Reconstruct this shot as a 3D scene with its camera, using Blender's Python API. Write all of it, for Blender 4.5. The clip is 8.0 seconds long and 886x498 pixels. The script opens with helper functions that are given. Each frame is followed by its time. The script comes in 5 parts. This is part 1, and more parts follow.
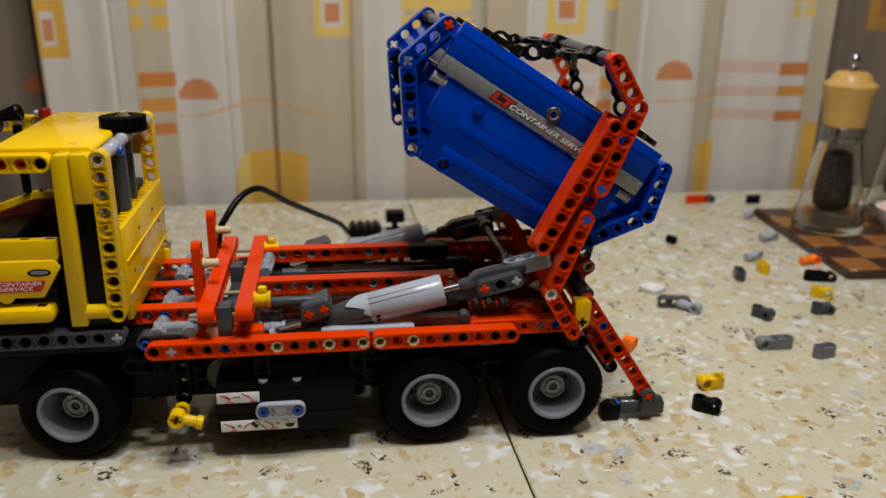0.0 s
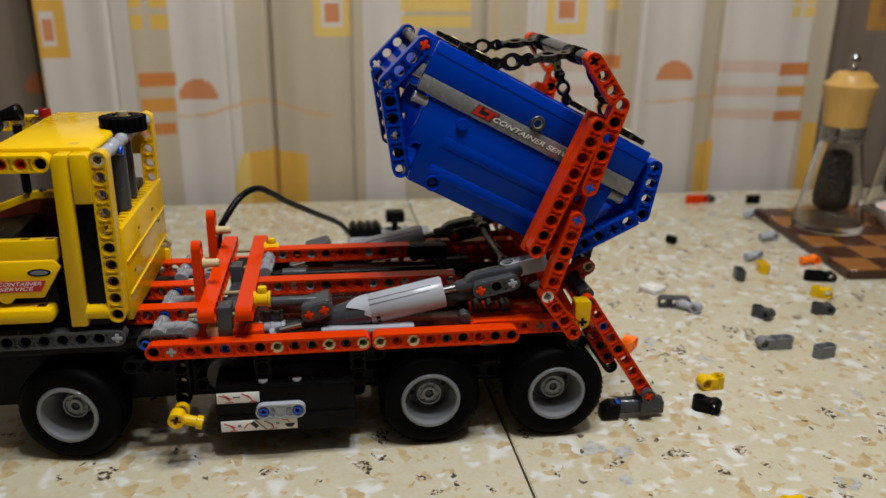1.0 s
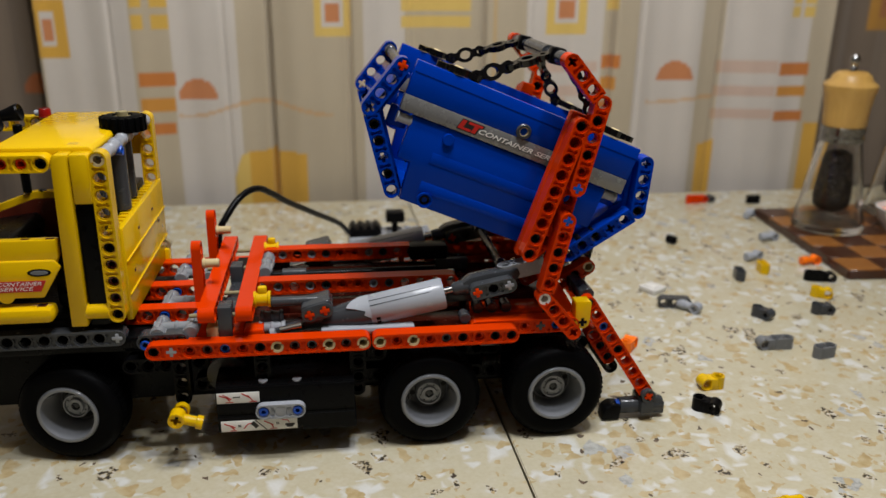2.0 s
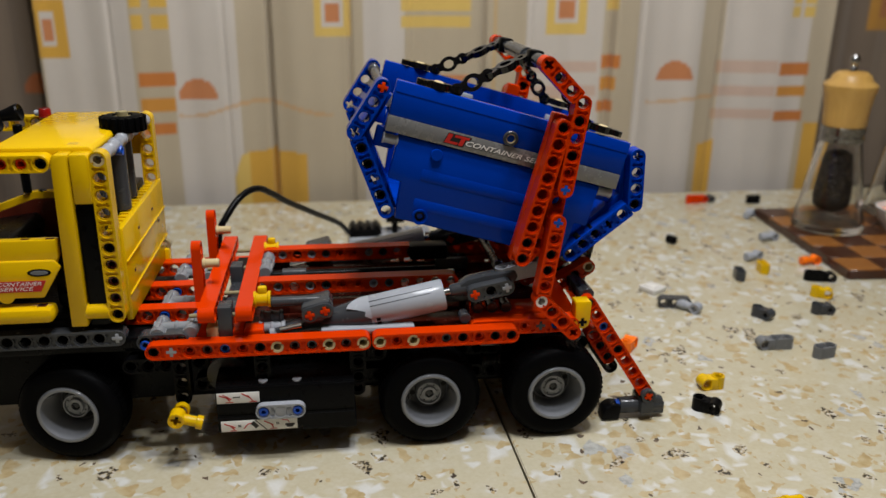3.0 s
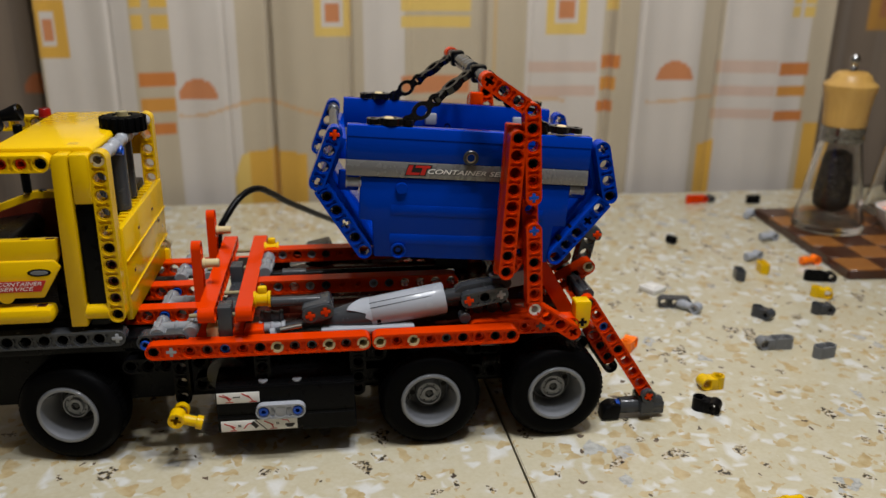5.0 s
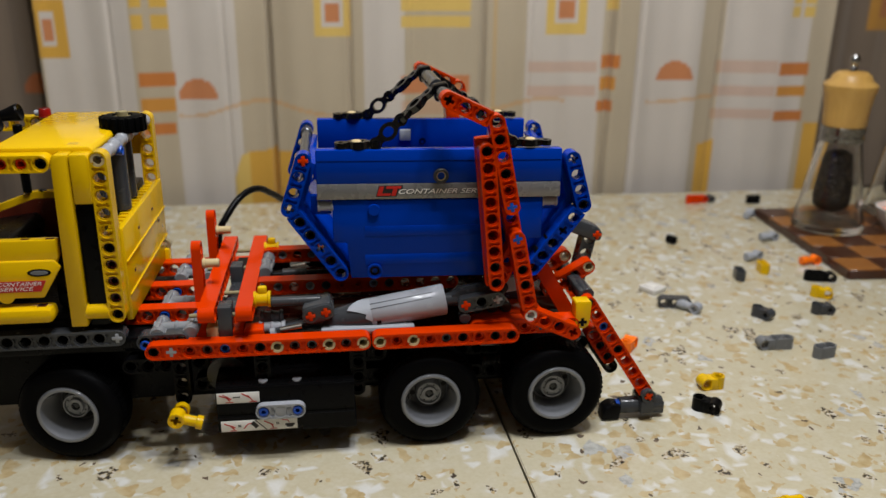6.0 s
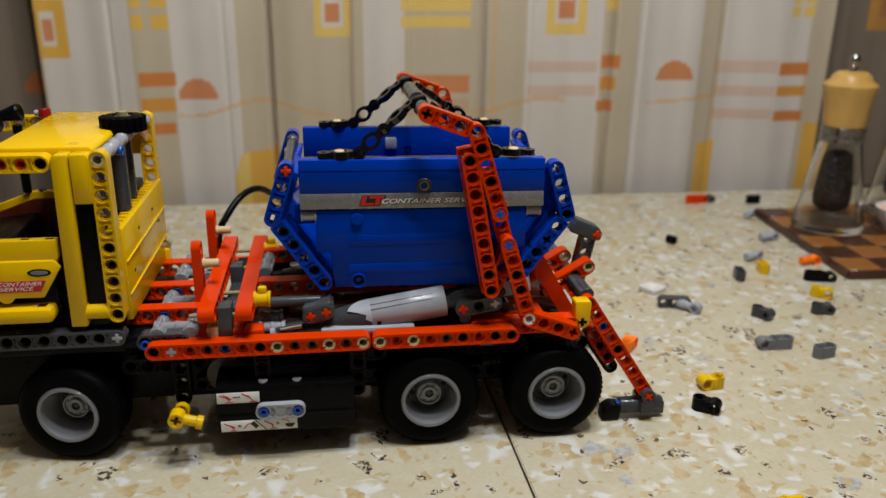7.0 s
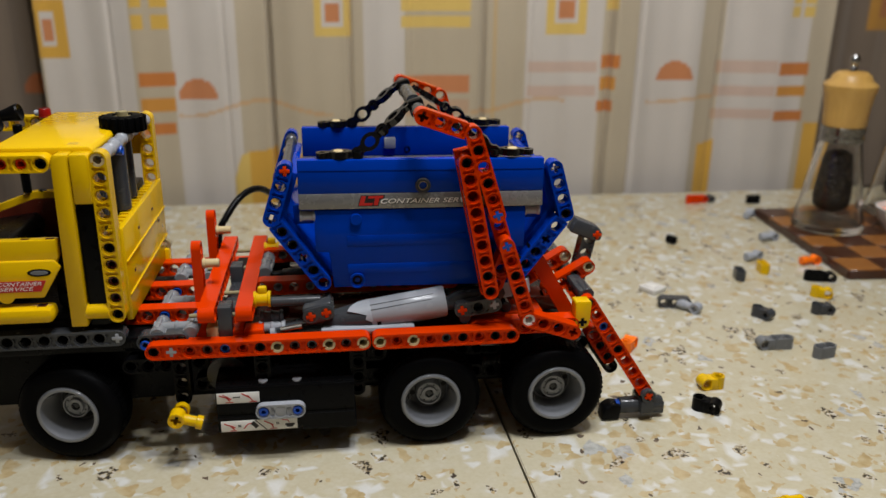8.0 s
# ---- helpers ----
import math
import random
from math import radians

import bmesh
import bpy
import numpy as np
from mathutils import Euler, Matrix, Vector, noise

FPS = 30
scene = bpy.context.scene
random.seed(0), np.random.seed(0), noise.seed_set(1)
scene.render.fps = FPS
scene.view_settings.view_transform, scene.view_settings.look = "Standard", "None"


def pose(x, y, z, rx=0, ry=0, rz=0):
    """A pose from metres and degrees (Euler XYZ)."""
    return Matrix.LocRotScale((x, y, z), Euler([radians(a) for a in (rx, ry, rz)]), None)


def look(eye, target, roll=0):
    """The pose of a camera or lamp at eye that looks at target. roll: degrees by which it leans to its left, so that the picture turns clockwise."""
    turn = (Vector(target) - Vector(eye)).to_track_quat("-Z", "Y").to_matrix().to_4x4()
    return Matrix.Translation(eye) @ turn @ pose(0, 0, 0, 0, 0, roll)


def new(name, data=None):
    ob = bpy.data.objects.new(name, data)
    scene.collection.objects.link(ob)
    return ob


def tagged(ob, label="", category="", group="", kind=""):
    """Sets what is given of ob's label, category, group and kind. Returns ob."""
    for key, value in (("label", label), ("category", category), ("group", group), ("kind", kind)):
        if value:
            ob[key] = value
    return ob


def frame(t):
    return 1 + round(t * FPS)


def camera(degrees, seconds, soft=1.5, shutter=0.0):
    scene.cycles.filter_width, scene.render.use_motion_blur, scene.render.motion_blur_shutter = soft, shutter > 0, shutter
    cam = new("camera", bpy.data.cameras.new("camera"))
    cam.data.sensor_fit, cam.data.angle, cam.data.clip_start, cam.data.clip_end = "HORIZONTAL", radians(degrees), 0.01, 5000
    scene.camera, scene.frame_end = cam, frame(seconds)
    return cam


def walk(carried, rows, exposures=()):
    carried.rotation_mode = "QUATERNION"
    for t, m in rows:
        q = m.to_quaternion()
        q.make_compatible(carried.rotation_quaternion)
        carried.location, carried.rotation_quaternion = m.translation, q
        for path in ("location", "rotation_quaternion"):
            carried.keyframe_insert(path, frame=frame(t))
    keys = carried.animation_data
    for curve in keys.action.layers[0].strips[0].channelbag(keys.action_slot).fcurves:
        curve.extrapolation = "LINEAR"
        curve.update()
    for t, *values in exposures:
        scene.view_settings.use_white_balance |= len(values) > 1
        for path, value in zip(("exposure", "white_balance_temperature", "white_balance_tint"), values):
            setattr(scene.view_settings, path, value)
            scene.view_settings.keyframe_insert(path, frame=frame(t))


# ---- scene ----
# All model sizes below are in studs of 8 mm; the table top is z = 0.
S = 0.008
ZT = 7.4            # height of the side beams' hole line above the table, in studs


def P(x, y, z):
    return Vector((x, y, z + ZT)) * S


# ---------------------------------------------------------------- camera
EYE = P(10.546, -43.674, 21.176)
YAW, PITCH, ROLL = radians(8.021), radians(19.267), 0.70
AIM = EYE + Vector((math.sin(YAW) * math.cos(PITCH), math.cos(YAW) * math.cos(PITCH), -math.sin(PITCH)))
cam = camera(57.31, 8.0, soft=1.5)
cam.data.dof.use_dof = True
cam.data.dof.focus_distance = 0.385
cam.data.dof.aperture_fstop = 8.5
walk(cam, [(0, look(EYE, AIM, ROLL)), (8, look(EYE, AIM, ROLL))], exposures=[(0, 0.0), (8, 0.0)])

# ---------------------------------------------------------------- light
world = bpy.data.worlds.new("room_air")
world.use_nodes = True
world.node_tree.nodes["Background"].inputs[0].default_value = (1.0, 0.95, 0.9, 1)
world.node_tree.nodes["Background"].inputs[1].default_value = 0.012
scene.world = world


def chandelier_light(x, y, z, watts, radius=0.03):
    data = bpy.data.lights.new("bulb", "POINT")
    data.energy, data.shadow_soft_size, data.color = watts, radius, (0.97, 0.985, 1.03)
    ob = new("bulb", data)
    ob.location = (x, y, z)
    return ob


# five bulbs of the ceiling lamp over the table's end
for k in range(5):
    a = radians(72 * k + 20)
    chandelier_light(0.22 + 0.12 * math.cos(a), -0.14 + 0.12 * math.sin(a), 0.88, 6.3, 0.02)


# ---------------------------------------------------------------- materials
def nodes_of(name):
    mat = bpy.data.materials.new(name)
    mat.use_nodes = True
    nt = mat.node_tree
    return mat, nt, nt.nodes["Principled BSDF"]


def noise_node(nt, scale, detail=3.0, vec=None):
    n = nt.nodes.new("ShaderNodeTexNoise")
    n.inputs["Scale"].default_value, n.inputs["Detail"].default_value = scale, detail
    if vec is not None:
        nt.links.new(vec, n.inputs["Vector"])
    return n


def ramp(nt, fac, stops):
    r = nt.nodes.new("ShaderNodeValToRGB")
    while len(r.color_ramp.elements) < len(stops):
        r.color_ramp.elements.new(0.5)
    for e, (p, c) in zip(r.color_ramp.elements, stops):
        e.position, e.color = p, (*c, 1) if len(c) == 3 else c
    nt.links.new(fac, r.inputs[0])
    return r.outputs[0]


def mix(nt, fac, a, b, mode="MIX"):
    m = nt.nodes.new("ShaderNodeMix")
    m.data_type, m.blend_type = "RGBA", mode
    for sock, v in ((m.inputs[0], fac), (m.inputs[6], a), (m.inputs[7], b)):
        if isinstance(v, (int, float)):
            sock.default_value = v
        elif isinstance(v, tuple):
            sock.default_value = (*v, 1)
        else:
            nt.links.new(v, sock)
    return m.outputs[2]


def coords(nt, kind="Object"):
    return nt.nodes.new("ShaderNodeTexCoord").outputs[kind]


def bump(nt, height, bsdf, strength, distance):
    b = nt.nodes.new("ShaderNodeBump")
    b.inputs["Strength"].default_value, b.inputs["Distance"].default_value = strength, distance
    nt.links.new(height, b.inputs["Height"])
    nt.links.new(b.outputs[0], bsdf.inputs["Normal"])


def plastic(name, color, rough=0.20, spread=0.08, metallic=0.0, spec=0.34):
    """Moulded plastic: slight shade changes, handling marks in the gloss, faint mould waviness."""
    mat, nt, b = nodes_of(name)
    geo = nt.nodes.new("ShaderNodeNewGeometry").outputs["Position"]
    big, fine = noise_node(nt, 55, 2, geo), noise_node(nt, 260, 4, geo)
    dark = tuple(c * (1 - spread) for c in color)
    light = tuple(min(1, c * (1 + spread * 0.6)) for c in color)
    col = mix(nt, big.outputs[0], dark, light)
    info = nt.nodes.new("ShaderNodeObjectInfo").outputs["Random"]
    hsv = nt.nodes.new("ShaderNodeHueSaturation")
    mr = nt.nodes.new("ShaderNodeMapRange")
    mr.inputs[3].default_value, mr.inputs[4].default_value = 0.92, 1.05
    nt.links.new(info, mr.inputs[0])
    nt.links.new(mr.outputs[0], hsv.inputs["Value"])
    nt.links.new(col, hsv.inputs["Color"])
    nt.links.new(hsv.outputs[0], b.inputs["Base Color"])
    r = nt.nodes.new("ShaderNodeMapRange")
    r.inputs[1].default_value, r.inputs[2].default_value = 0.3, 0.7
    r.inputs[3].default_value, r.inputs[4].default_value = rough - 0.05, rough + 0.09
    nt.links.new(fine.outputs[0], r.inputs[0])
    nt.links.new(r.outputs[0], b.inputs["Roughness"])
    b.inputs["Metallic"].default_value = metallic
    b.inputs["Specular IOR Level"].default_value = spec
    bump(nt, big.outputs[0], b, 0.06, 0.001)
    return mat


RED = plastic("red_plastic", (0.61, 0.036, 0.0006), 0.11, spec=0.08)
YELLOW = plastic("yellow_plastic", (0.71, 0.435, 0.0025), 0.12, spec=0.24)
BLUE = plastic("blue_plastic", (0.0002, 0.035, 0.345), 0.11, spec=0.08)
PINBLUE = plastic("pin_blue_plastic", (0.008, 0.07, 0.42))
BLACK = plastic("black_plastic", (0.0028, 0.0028, 0.0031), 0.30, spec=0.09)
CHAIN_BLACK = plastic("chain_black_plastic", (0.004, 0.004, 0.0045), 0.14, spec=0.5)
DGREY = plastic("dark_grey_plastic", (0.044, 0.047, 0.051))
LGREY = plastic("light_grey_plastic", (0.33, 0.345, 0.37))
TAN = plastic("tan_plastic", (0.60, 0.47, 0.25))
ORANGE = plastic("orange_plastic", (0.95, 0.175, 0.004))
WHITE = plastic("white_plastic", (0.75, 0.73, 0.68))
BROWN = plastic("reddish_dark_plastic", (0.085, 0.014, 0.007))
BEACON = plastic("deep_red_plastic", (0.22, 0.006, 0.004), 0.1, spec=0.5)
DULL_TAN = plastic("dull_tan_plastic", (0.30, 0.25, 0.13))
STEEL = plastic("brushed_steel", (0.30, 0.295, 0.285), 0.22, metallic=1.0)
CHROME = plastic("steel", (0.62, 0.60, 0.57), 0.16, metallic=1.0)
STICK_W = plastic("white_sticker", (0.78, 0.77, 0.73), 0.45)
STICK_R = plastic("red_print", (0.50, 0.018, 0.012), 0.45)
STICK_K = plastic("black_print", (0.015, 0.015, 0.015), 0.45)
STICK_S = plastic("silver_sticker", (0.23, 0.228, 0.222), 0.24, metallic=0.3)
RUBBER = plastic("tyre_rubber", (0.002, 0.002, 0.0022), 0.45, 0.2, spec=0.035)


def terrazzo():
    """Polished terrazzo: cream matrix, milky pebbles, tan and grey chips, and black-speckled stones."""
    mat, nt, b = nodes_of("terrazzo_stone")
    geo = nt.nodes.new("ShaderNodeNewGeometry").outputs["Position"]

    def warped(scale, amount):
        n = noise_node(nt, scale, 3, geo)
        add = nt.nodes.new("ShaderNodeVectorMath")
        add.operation = "MULTIPLY_ADD"
        nt.links.new(n.outputs[1], add.inputs[0])
        add.inputs[1].default_value = (amount,) * 3
        nt.links.new(geo, add.inputs[2])
        return add.outputs[0]

    round_, ragged = warped(75, 0.005), warped(150, 0.007)
    big, grit = noise_node(nt, 9, 4, geo), noise_node(nt, 420, 4, geo)
    col = ramp(nt, big.outputs[0], [(0.3, (0.435, 0.387, 0.262)), (0.7, (0.485, 0.438, 0.308))])
    cloudy = noise_node(nt, 95, 3, geo)
    col = mix(nt, ramp(nt, cloudy.outputs[0], [(0.48, (0, 0, 0)), (0.72, (0.55,) * 3)]), col, (0.53, 0.50, 0.40))
    col = mix(nt, 0.10, col, ramp(nt, grit.outputs[0], [(0.35, (0.36, 0.30, 0.18)), (0.6, (0.60, 0.56, 0.42))]))

    def chips(vec, scale, share, tone, stretch, margin, edge, seed, grain=150, flat=0.35):
        mp = nt.nodes.new("ShaderNodeMapping")
        mp.inputs["Scale"].default_value = stretch
        mp.inputs["Rotation"].default_value = (0, 0, seed)
        mp.inputs["Location"].default_value = (seed, seed * 0.7, seed * 0.3)
        nt.links.new(vec, mp.inputs[0])
        cells, rims = (nt.nodes.new("ShaderNodeTexVoronoi") for _ in range(2))
        rims.feature = "DISTANCE_TO_EDGE"
        for v in (cells, rims):
            v.voronoi_dimensions = "2D"
            v.inputs["Scale"].default_value = scale
            nt.links.new(mp.outputs[0], v.inputs["Vector"])
        sep = nt.nodes.new("ShaderNodeSeparateColor")
        nt.links.new(cells.outputs["Color"], sep.inputs[0])
        pick = nt.nodes.new("ShaderNodeMath")
        pick.operation = "LESS_THAN"
        pick.inputs[1].default_value = share
        nt.links.new(sep.outputs[0], pick.inputs[0])
        size = nt.nodes.new("ShaderNodeMapRange")
        size.inputs[3].default_value, size.inputs[4].default_value = margin, margin + 0.16
        nt.links.new(sep.outputs[1], size.inputs[0])
        diff = nt.nodes.new("ShaderNodeMath")
        diff.operation = "SUBTRACT"
        nt.links.new(rims.outputs["Distance"], diff.inputs[0])
        nt.links.new(size.outputs[0], diff.inputs[1])
        soft = nt.nodes.new("ShaderNodeMapRange")
        soft.inputs[1].default_value, soft.inputs[2].default_value = 0.0, edge
        nt.links.new(diff.outputs[0], soft.inputs[0])
        mul = nt.nodes.new("ShaderNodeMath")
        mul.operation = "MULTIPLY"
        nt.links.new(pick.outputs[0], mul.inputs[0])
        nt.links.new(soft.outputs[0], mul.inputs[1])
        vein = noise_node(nt, grain, 4, geo)
        shade = nt.nodes.new("ShaderNodeMath")
        shade.operation = "MULTIPLY"
        shade.inputs[1].default_value = flat
        nt.links.new(sep.outputs[2], shade.inputs[0])
        tint = mix(nt, shade.outputs[0], ramp(nt, vein.outputs[0], tone), tone[-1][1])
        return mul.outputs[0], tint

    milk = [(0.35, (0.53, 0.515, 0.45)), (0.6, (0.60, 0.595, 0.55))]
    tan = [(0.34, (0.345, 0.25, 0.115)), (0.50, (0.43, 0.33, 0.17)), (0.66, (0.48, 0.395, 0.235))]
    grey = [(0.36, (0.27, 0.27, 0.245)), (0.60, (0.42, 0.42, 0.385))]
    speck = [(0.44, (0.045, 0.038, 0.03)), (0.50, (0.36, 0.29, 0.17)), (0.62, (0.52, 0.49, 0.42))]
    for args in (
        (round_, 84, 0.28, milk, (1, 0.75, 1), 0.05, 0.24, 0.3),
        (round_, 150, 0.25, milk, (0.8, 1, 1), 0.05, 0.24, 1.1),
        (ragged, 98, 0.12, tan, (1, 0.72, 1), 0.07, 0.05, 2.0),
        (ragged, 150, 0.12, tan, (0.8, 1, 1), 0.06, 0.06, 2.9),
        (ragged, 105, 0.07, grey, (1, 0.65, 1), 0.07, 0.05, 4.1, 320),
        (ragged, 98, 0.045, speck, (1, 0.7, 1), 0.07, 0.05, 5.3, 420, 0.0),
        (ragged, 190, 0.040, speck, (1, 0.8, 1), 0.06, 0.05, 3.7, 560, 0.0),
        (ragged, 280, 0.08, tan, (1, 0.8, 1), 0.06, 0.06, 6.3),
        (ragged, 440, 0.040, tan, (1, 0.8, 1), 0.06, 0.07, 9.9),
        (ragged, 360, 0.010, [(0.35, (0.05, 0.04, 0.03)), (0.62, (0.14, 0.10, 0.07))], (1, 0.8, 1), 0.06, 0.05, 7.9),
    ):
        fac, tone = chips(*args)
        col = mix(nt, fac, col, tone)
    nt.links.new(col, b.inputs["Base Color"])
    r = ramp(nt, grit.outputs[0], [(0.3, (0.07,) * 3), (0.7, (0.15,) * 3)])
    nt.links.new(r, b.inputs["Roughness"])
    bump(nt, grit.outputs[0], b, 0.02, 0.0004)
    return mat


def cloth():
    """Printed curtain fabric: the print is a colour per point, woven grain on top."""
    mat, nt, b = nodes_of("printed_cotton")
    att = nt.nodes.new("ShaderNodeVertexColor")
    att.layer_name = "print"
    geo = nt.nodes.new("ShaderNodeNewGeometry").outputs["Position"]
    w = nt.nodes.new("ShaderNodeTexWave")
    w.inputs["Scale"].default_value = 330
    w.inputs["Distortion"].default_value = 3
    nt.links.new(geo, w.inputs["Vector"])
    big = noise_node(nt, 14, 4, geo)
    col = mix(nt, 0.10, att.outputs[0], w.outputs[0], "MULTIPLY")
    col = mix(nt, 0.16, col, ramp(nt, big.outputs[0], [(0.3, (0.70, 0.66, 0.60)), (0.7, (1, 1, 1))]), "MULTIPLY")
    nt.links.new(col, b.inputs["Base Color"])
    b.inputs["Roughness"].default_value = 0.85
    b.inputs["Sheen Weight"].default_value = 0.2
    bump(nt, w.outputs[0], b, 0.15, 0.0005)
    return mat


def plaster(name, a, c, rough=0.8):
    mat, nt, b = nodes_of(name)
    geo = nt.nodes.new("ShaderNodeNewGeometry").outputs["Position"]
    n1, n2 = noise_node(nt, 4, 5, geo), noise_node(nt, 160, 4, geo)
    col = mix(nt, n1.outputs[0], a, c)
    nt.links.new(col, b.inputs["Base Color"])
    b.inputs["Roughness"].default_value = rough
    bump(nt, n2.outputs[0], b, 0.25, 0.001)
    return mat


def wood(name, a, c, scale=40, rough=0.42, stretch=(1, 8, 1)):
    mat, nt, b = nodes_of(name)
    o = coords(nt)
    mp = nt.nodes.new("ShaderNodeMapping")
    mp.inputs["Scale"].default_value = stretch
    nt.links.new(o, mp.inputs[0])
    n1, n2 = noise_node(nt, scale, 6, mp.outputs[0]), noise_node(nt, scale * 9, 3, mp.outputs[0])
    col = ramp(nt, n1.outputs[0], [(0.3, a), (0.7, c)])
    info = nt.nodes.new("ShaderNodeObjectInfo").outputs["Random"]
    col = mix(nt, info, col, mix(nt, 0.4, col, a))
    col = mix(nt, 0.25, col, ramp(nt, n2.outputs[0], [(0.3, (0.5, 0.45, 0.4)), (0.7, (1, 1, 1))]), "MULTIPLY")
    nt.links.new(col, b.inputs["Base Color"])
    b.inputs["Roughness"].default_value = rough
    bump(nt, n2.outputs[0], b, 0.1, 0.0004)
    return mat


def peppercorns():
    """Heaped round corns: a bump and a shade for each."""
    mat, nt, b = nodes_of("peppercorns")
    v = nt.nodes.new("ShaderNodeTexVoronoi")
    v.inputs["Scale"].default_value = 260
    nt.links.new(coords(nt), v.inputs["Vector"])
    sep = nt.nodes.new("ShaderNodeSeparateColor")
    nt.links.new(v.outputs["Color"], sep.inputs[0])
    nt.links.new(ramp(nt, sep.outputs[0], [(0.0, (0.006, 0.005, 0.004)), (0.7, (0.022, 0.014, 0.009)), (1.0, (0.07, 0.045, 0.025))]), b.inputs["Base Color"])
    b.inputs["Roughness"].default_value = 0.6
    inv = nt.nodes.new("ShaderNodeMath")
    inv.operation = "SUBTRACT"
    inv.inputs[0].default_value = 1.0
    nt.links.new(v.outputs["Distance"], inv.inputs[1])
    bump(nt, inv.outputs[0], b, 1.0, 0.002)
    return mat


STONE, CLOTH = terrazzo(), cloth()
WALL = plaster("beige_wall", (0.155, 0.118, 0.082), (0.185, 0.145, 0.105))
RIM = plastic("rim_plastic", (0.185, 0.192, 0.205), 0.07, spec=0.6)
# Light grey with the shade over the bed connectors mixed into the colour.
FGREY = plastic("shaded_grey_plastic", (0.215, 0.225, 0.235))
MGREY = plastic("mid_grey_plastic", (0.15, 0.155, 0.16))
CEIL = plaster("ceiling_paint", (0.70, 0.67, 0.60), (0.76, 0.73, 0.66))
FLOOR = wood("floor_boards", (0.16, 0.09, 0.045), (0.27, 0.16, 0.08), 6)
BEECH = wood("turned_beech", (0.44, 0.245, 0.055), (0.62, 0.38, 0.105), 60, 0.30, (1, 1, 0.15))
WALNUT = wood("dark_board_wood", (0.030, 0.008, 0.003), (0.072, 0.021, 0.008), 30, 0.28)
OAK = wood("light_board_wood", (0.21, 0.074, 0.014), (0.34, 0.135, 0.028), 30, 0.28)
PEPPER = peppercorns()
GROUT = plaster("grout", (0.05, 0.045, 0.04), (0.09, 0.08, 0.07))
CERAMIC = plastic("white_ceramic", (0.74, 0.72, 0.67), 0.2)


def clear_glass():
    mat, nt, b = nodes_of("clear_acrylic")
    b.inputs["Base Color"].default_value = (0.97, 0.97, 0.95, 1)
    b.inputs["Transmission Weight"].default_value = 1.0
    b.inputs["Roughness"].default_value = 0.012
    b.inputs["IOR"].default_value = 1.46
    n = noise_node(nt, 40, 2, coords(nt))
    bump(nt, n.outputs[0], b, 0.05, 0.001)
    return mat


GLASS = clear_glass()


# ---------------------------------------------------------------- mesh tools
def part(name, data, material, parent, label="", m=None):
    """Links a bmesh or mesh as one object under a thing or part."""
    if isinstance(data, bmesh.types.BMesh):
        me = bpy.data.meshes.new(name)
        data.to_mesh(me)
        data.free()
    else:
        me = data
    if material and not me.materials:
        me.materials.append(material)
    elif material and me.materials[0] != material:
        me = me.copy()
        me.materials.clear()
        me.materials.append(material)
    ob = new(name, me)
    ob.parent = parent
    if m is not None:
        ob.matrix_basis = m
    if label:
        ob["label"] = label
    return ob


def thing(name, label, category, group="", loc=(0, 0, 0), kind=""):
    ob = new(name)
    ob.empty_display_size = 0.02
    ob.location = loc
    return tagged(ob, label, category, group, kind)


def at(x, y, z, rx=0, ry=0, rz=0):
    """Pose at studs x, y, z over the table datum, degrees."""
    v = P(x, y, z)
    return pose(v.x, v.y, v.z, rx, ry, rz)


def rel(x, y, z, rx=0, ry=0, rz=0):
    return pose(x * S, y * S, z * S, rx, ry, rz)


def smooth(me, angle=35):
    me.shade_smooth()
    bm = bmesh.new()
    bm.from_mesh(me)
    lim = radians(angle)
    for e in bm.edges:
        if len(e.link_faces) == 2 and e.calc_face_angle(0) > lim:
            e.smooth = False
    bm.to_mesh(me)
    bm.free()
    return me


def mesh_from(name, verts, faces, material=None, scale=S, merge=True, soft=0):
    bm = bmesh.new()
    vs = [bm.verts.new((v[0] * scale, v[1] * scale, v[2] * scale)) for v in verts]
    for f in faces:
        try:
            bm.faces.new([vs[i] for i in f])
        except ValueError:
            pass
    if merge:
        bmesh.ops.remove_doubles(bm, verts=bm.verts, dist=1e-6)
    bmesh.ops.recalc_face_normals(bm, faces=bm.faces)
    me = bpy.data.meshes.new(name)
    bm.to_mesh(me)
    bm.free()
    if material:
        me.materials.append(material)
    if soft:
        smooth(me, soft)
    return me


ANG = [0, 18, 36, 43.23, 60, 75, 90]
ANG = ANG + [180 - a for a in ANG[-2::-1]]
ANG = ANG + [360 - a for a in ANG[-2:0:-1]]
HB, R0, R1, R2, DR = 0.47, 0.30, 0.385, 0.43, 0.11


def cross_r(a):
    c, s = abs(math.cos(a)), abs(math.sin(a))
    m, n = max(c, s), min(c, s)
    return min(0.30 / m, 0.105 / n if n > 1e-6 else 9)


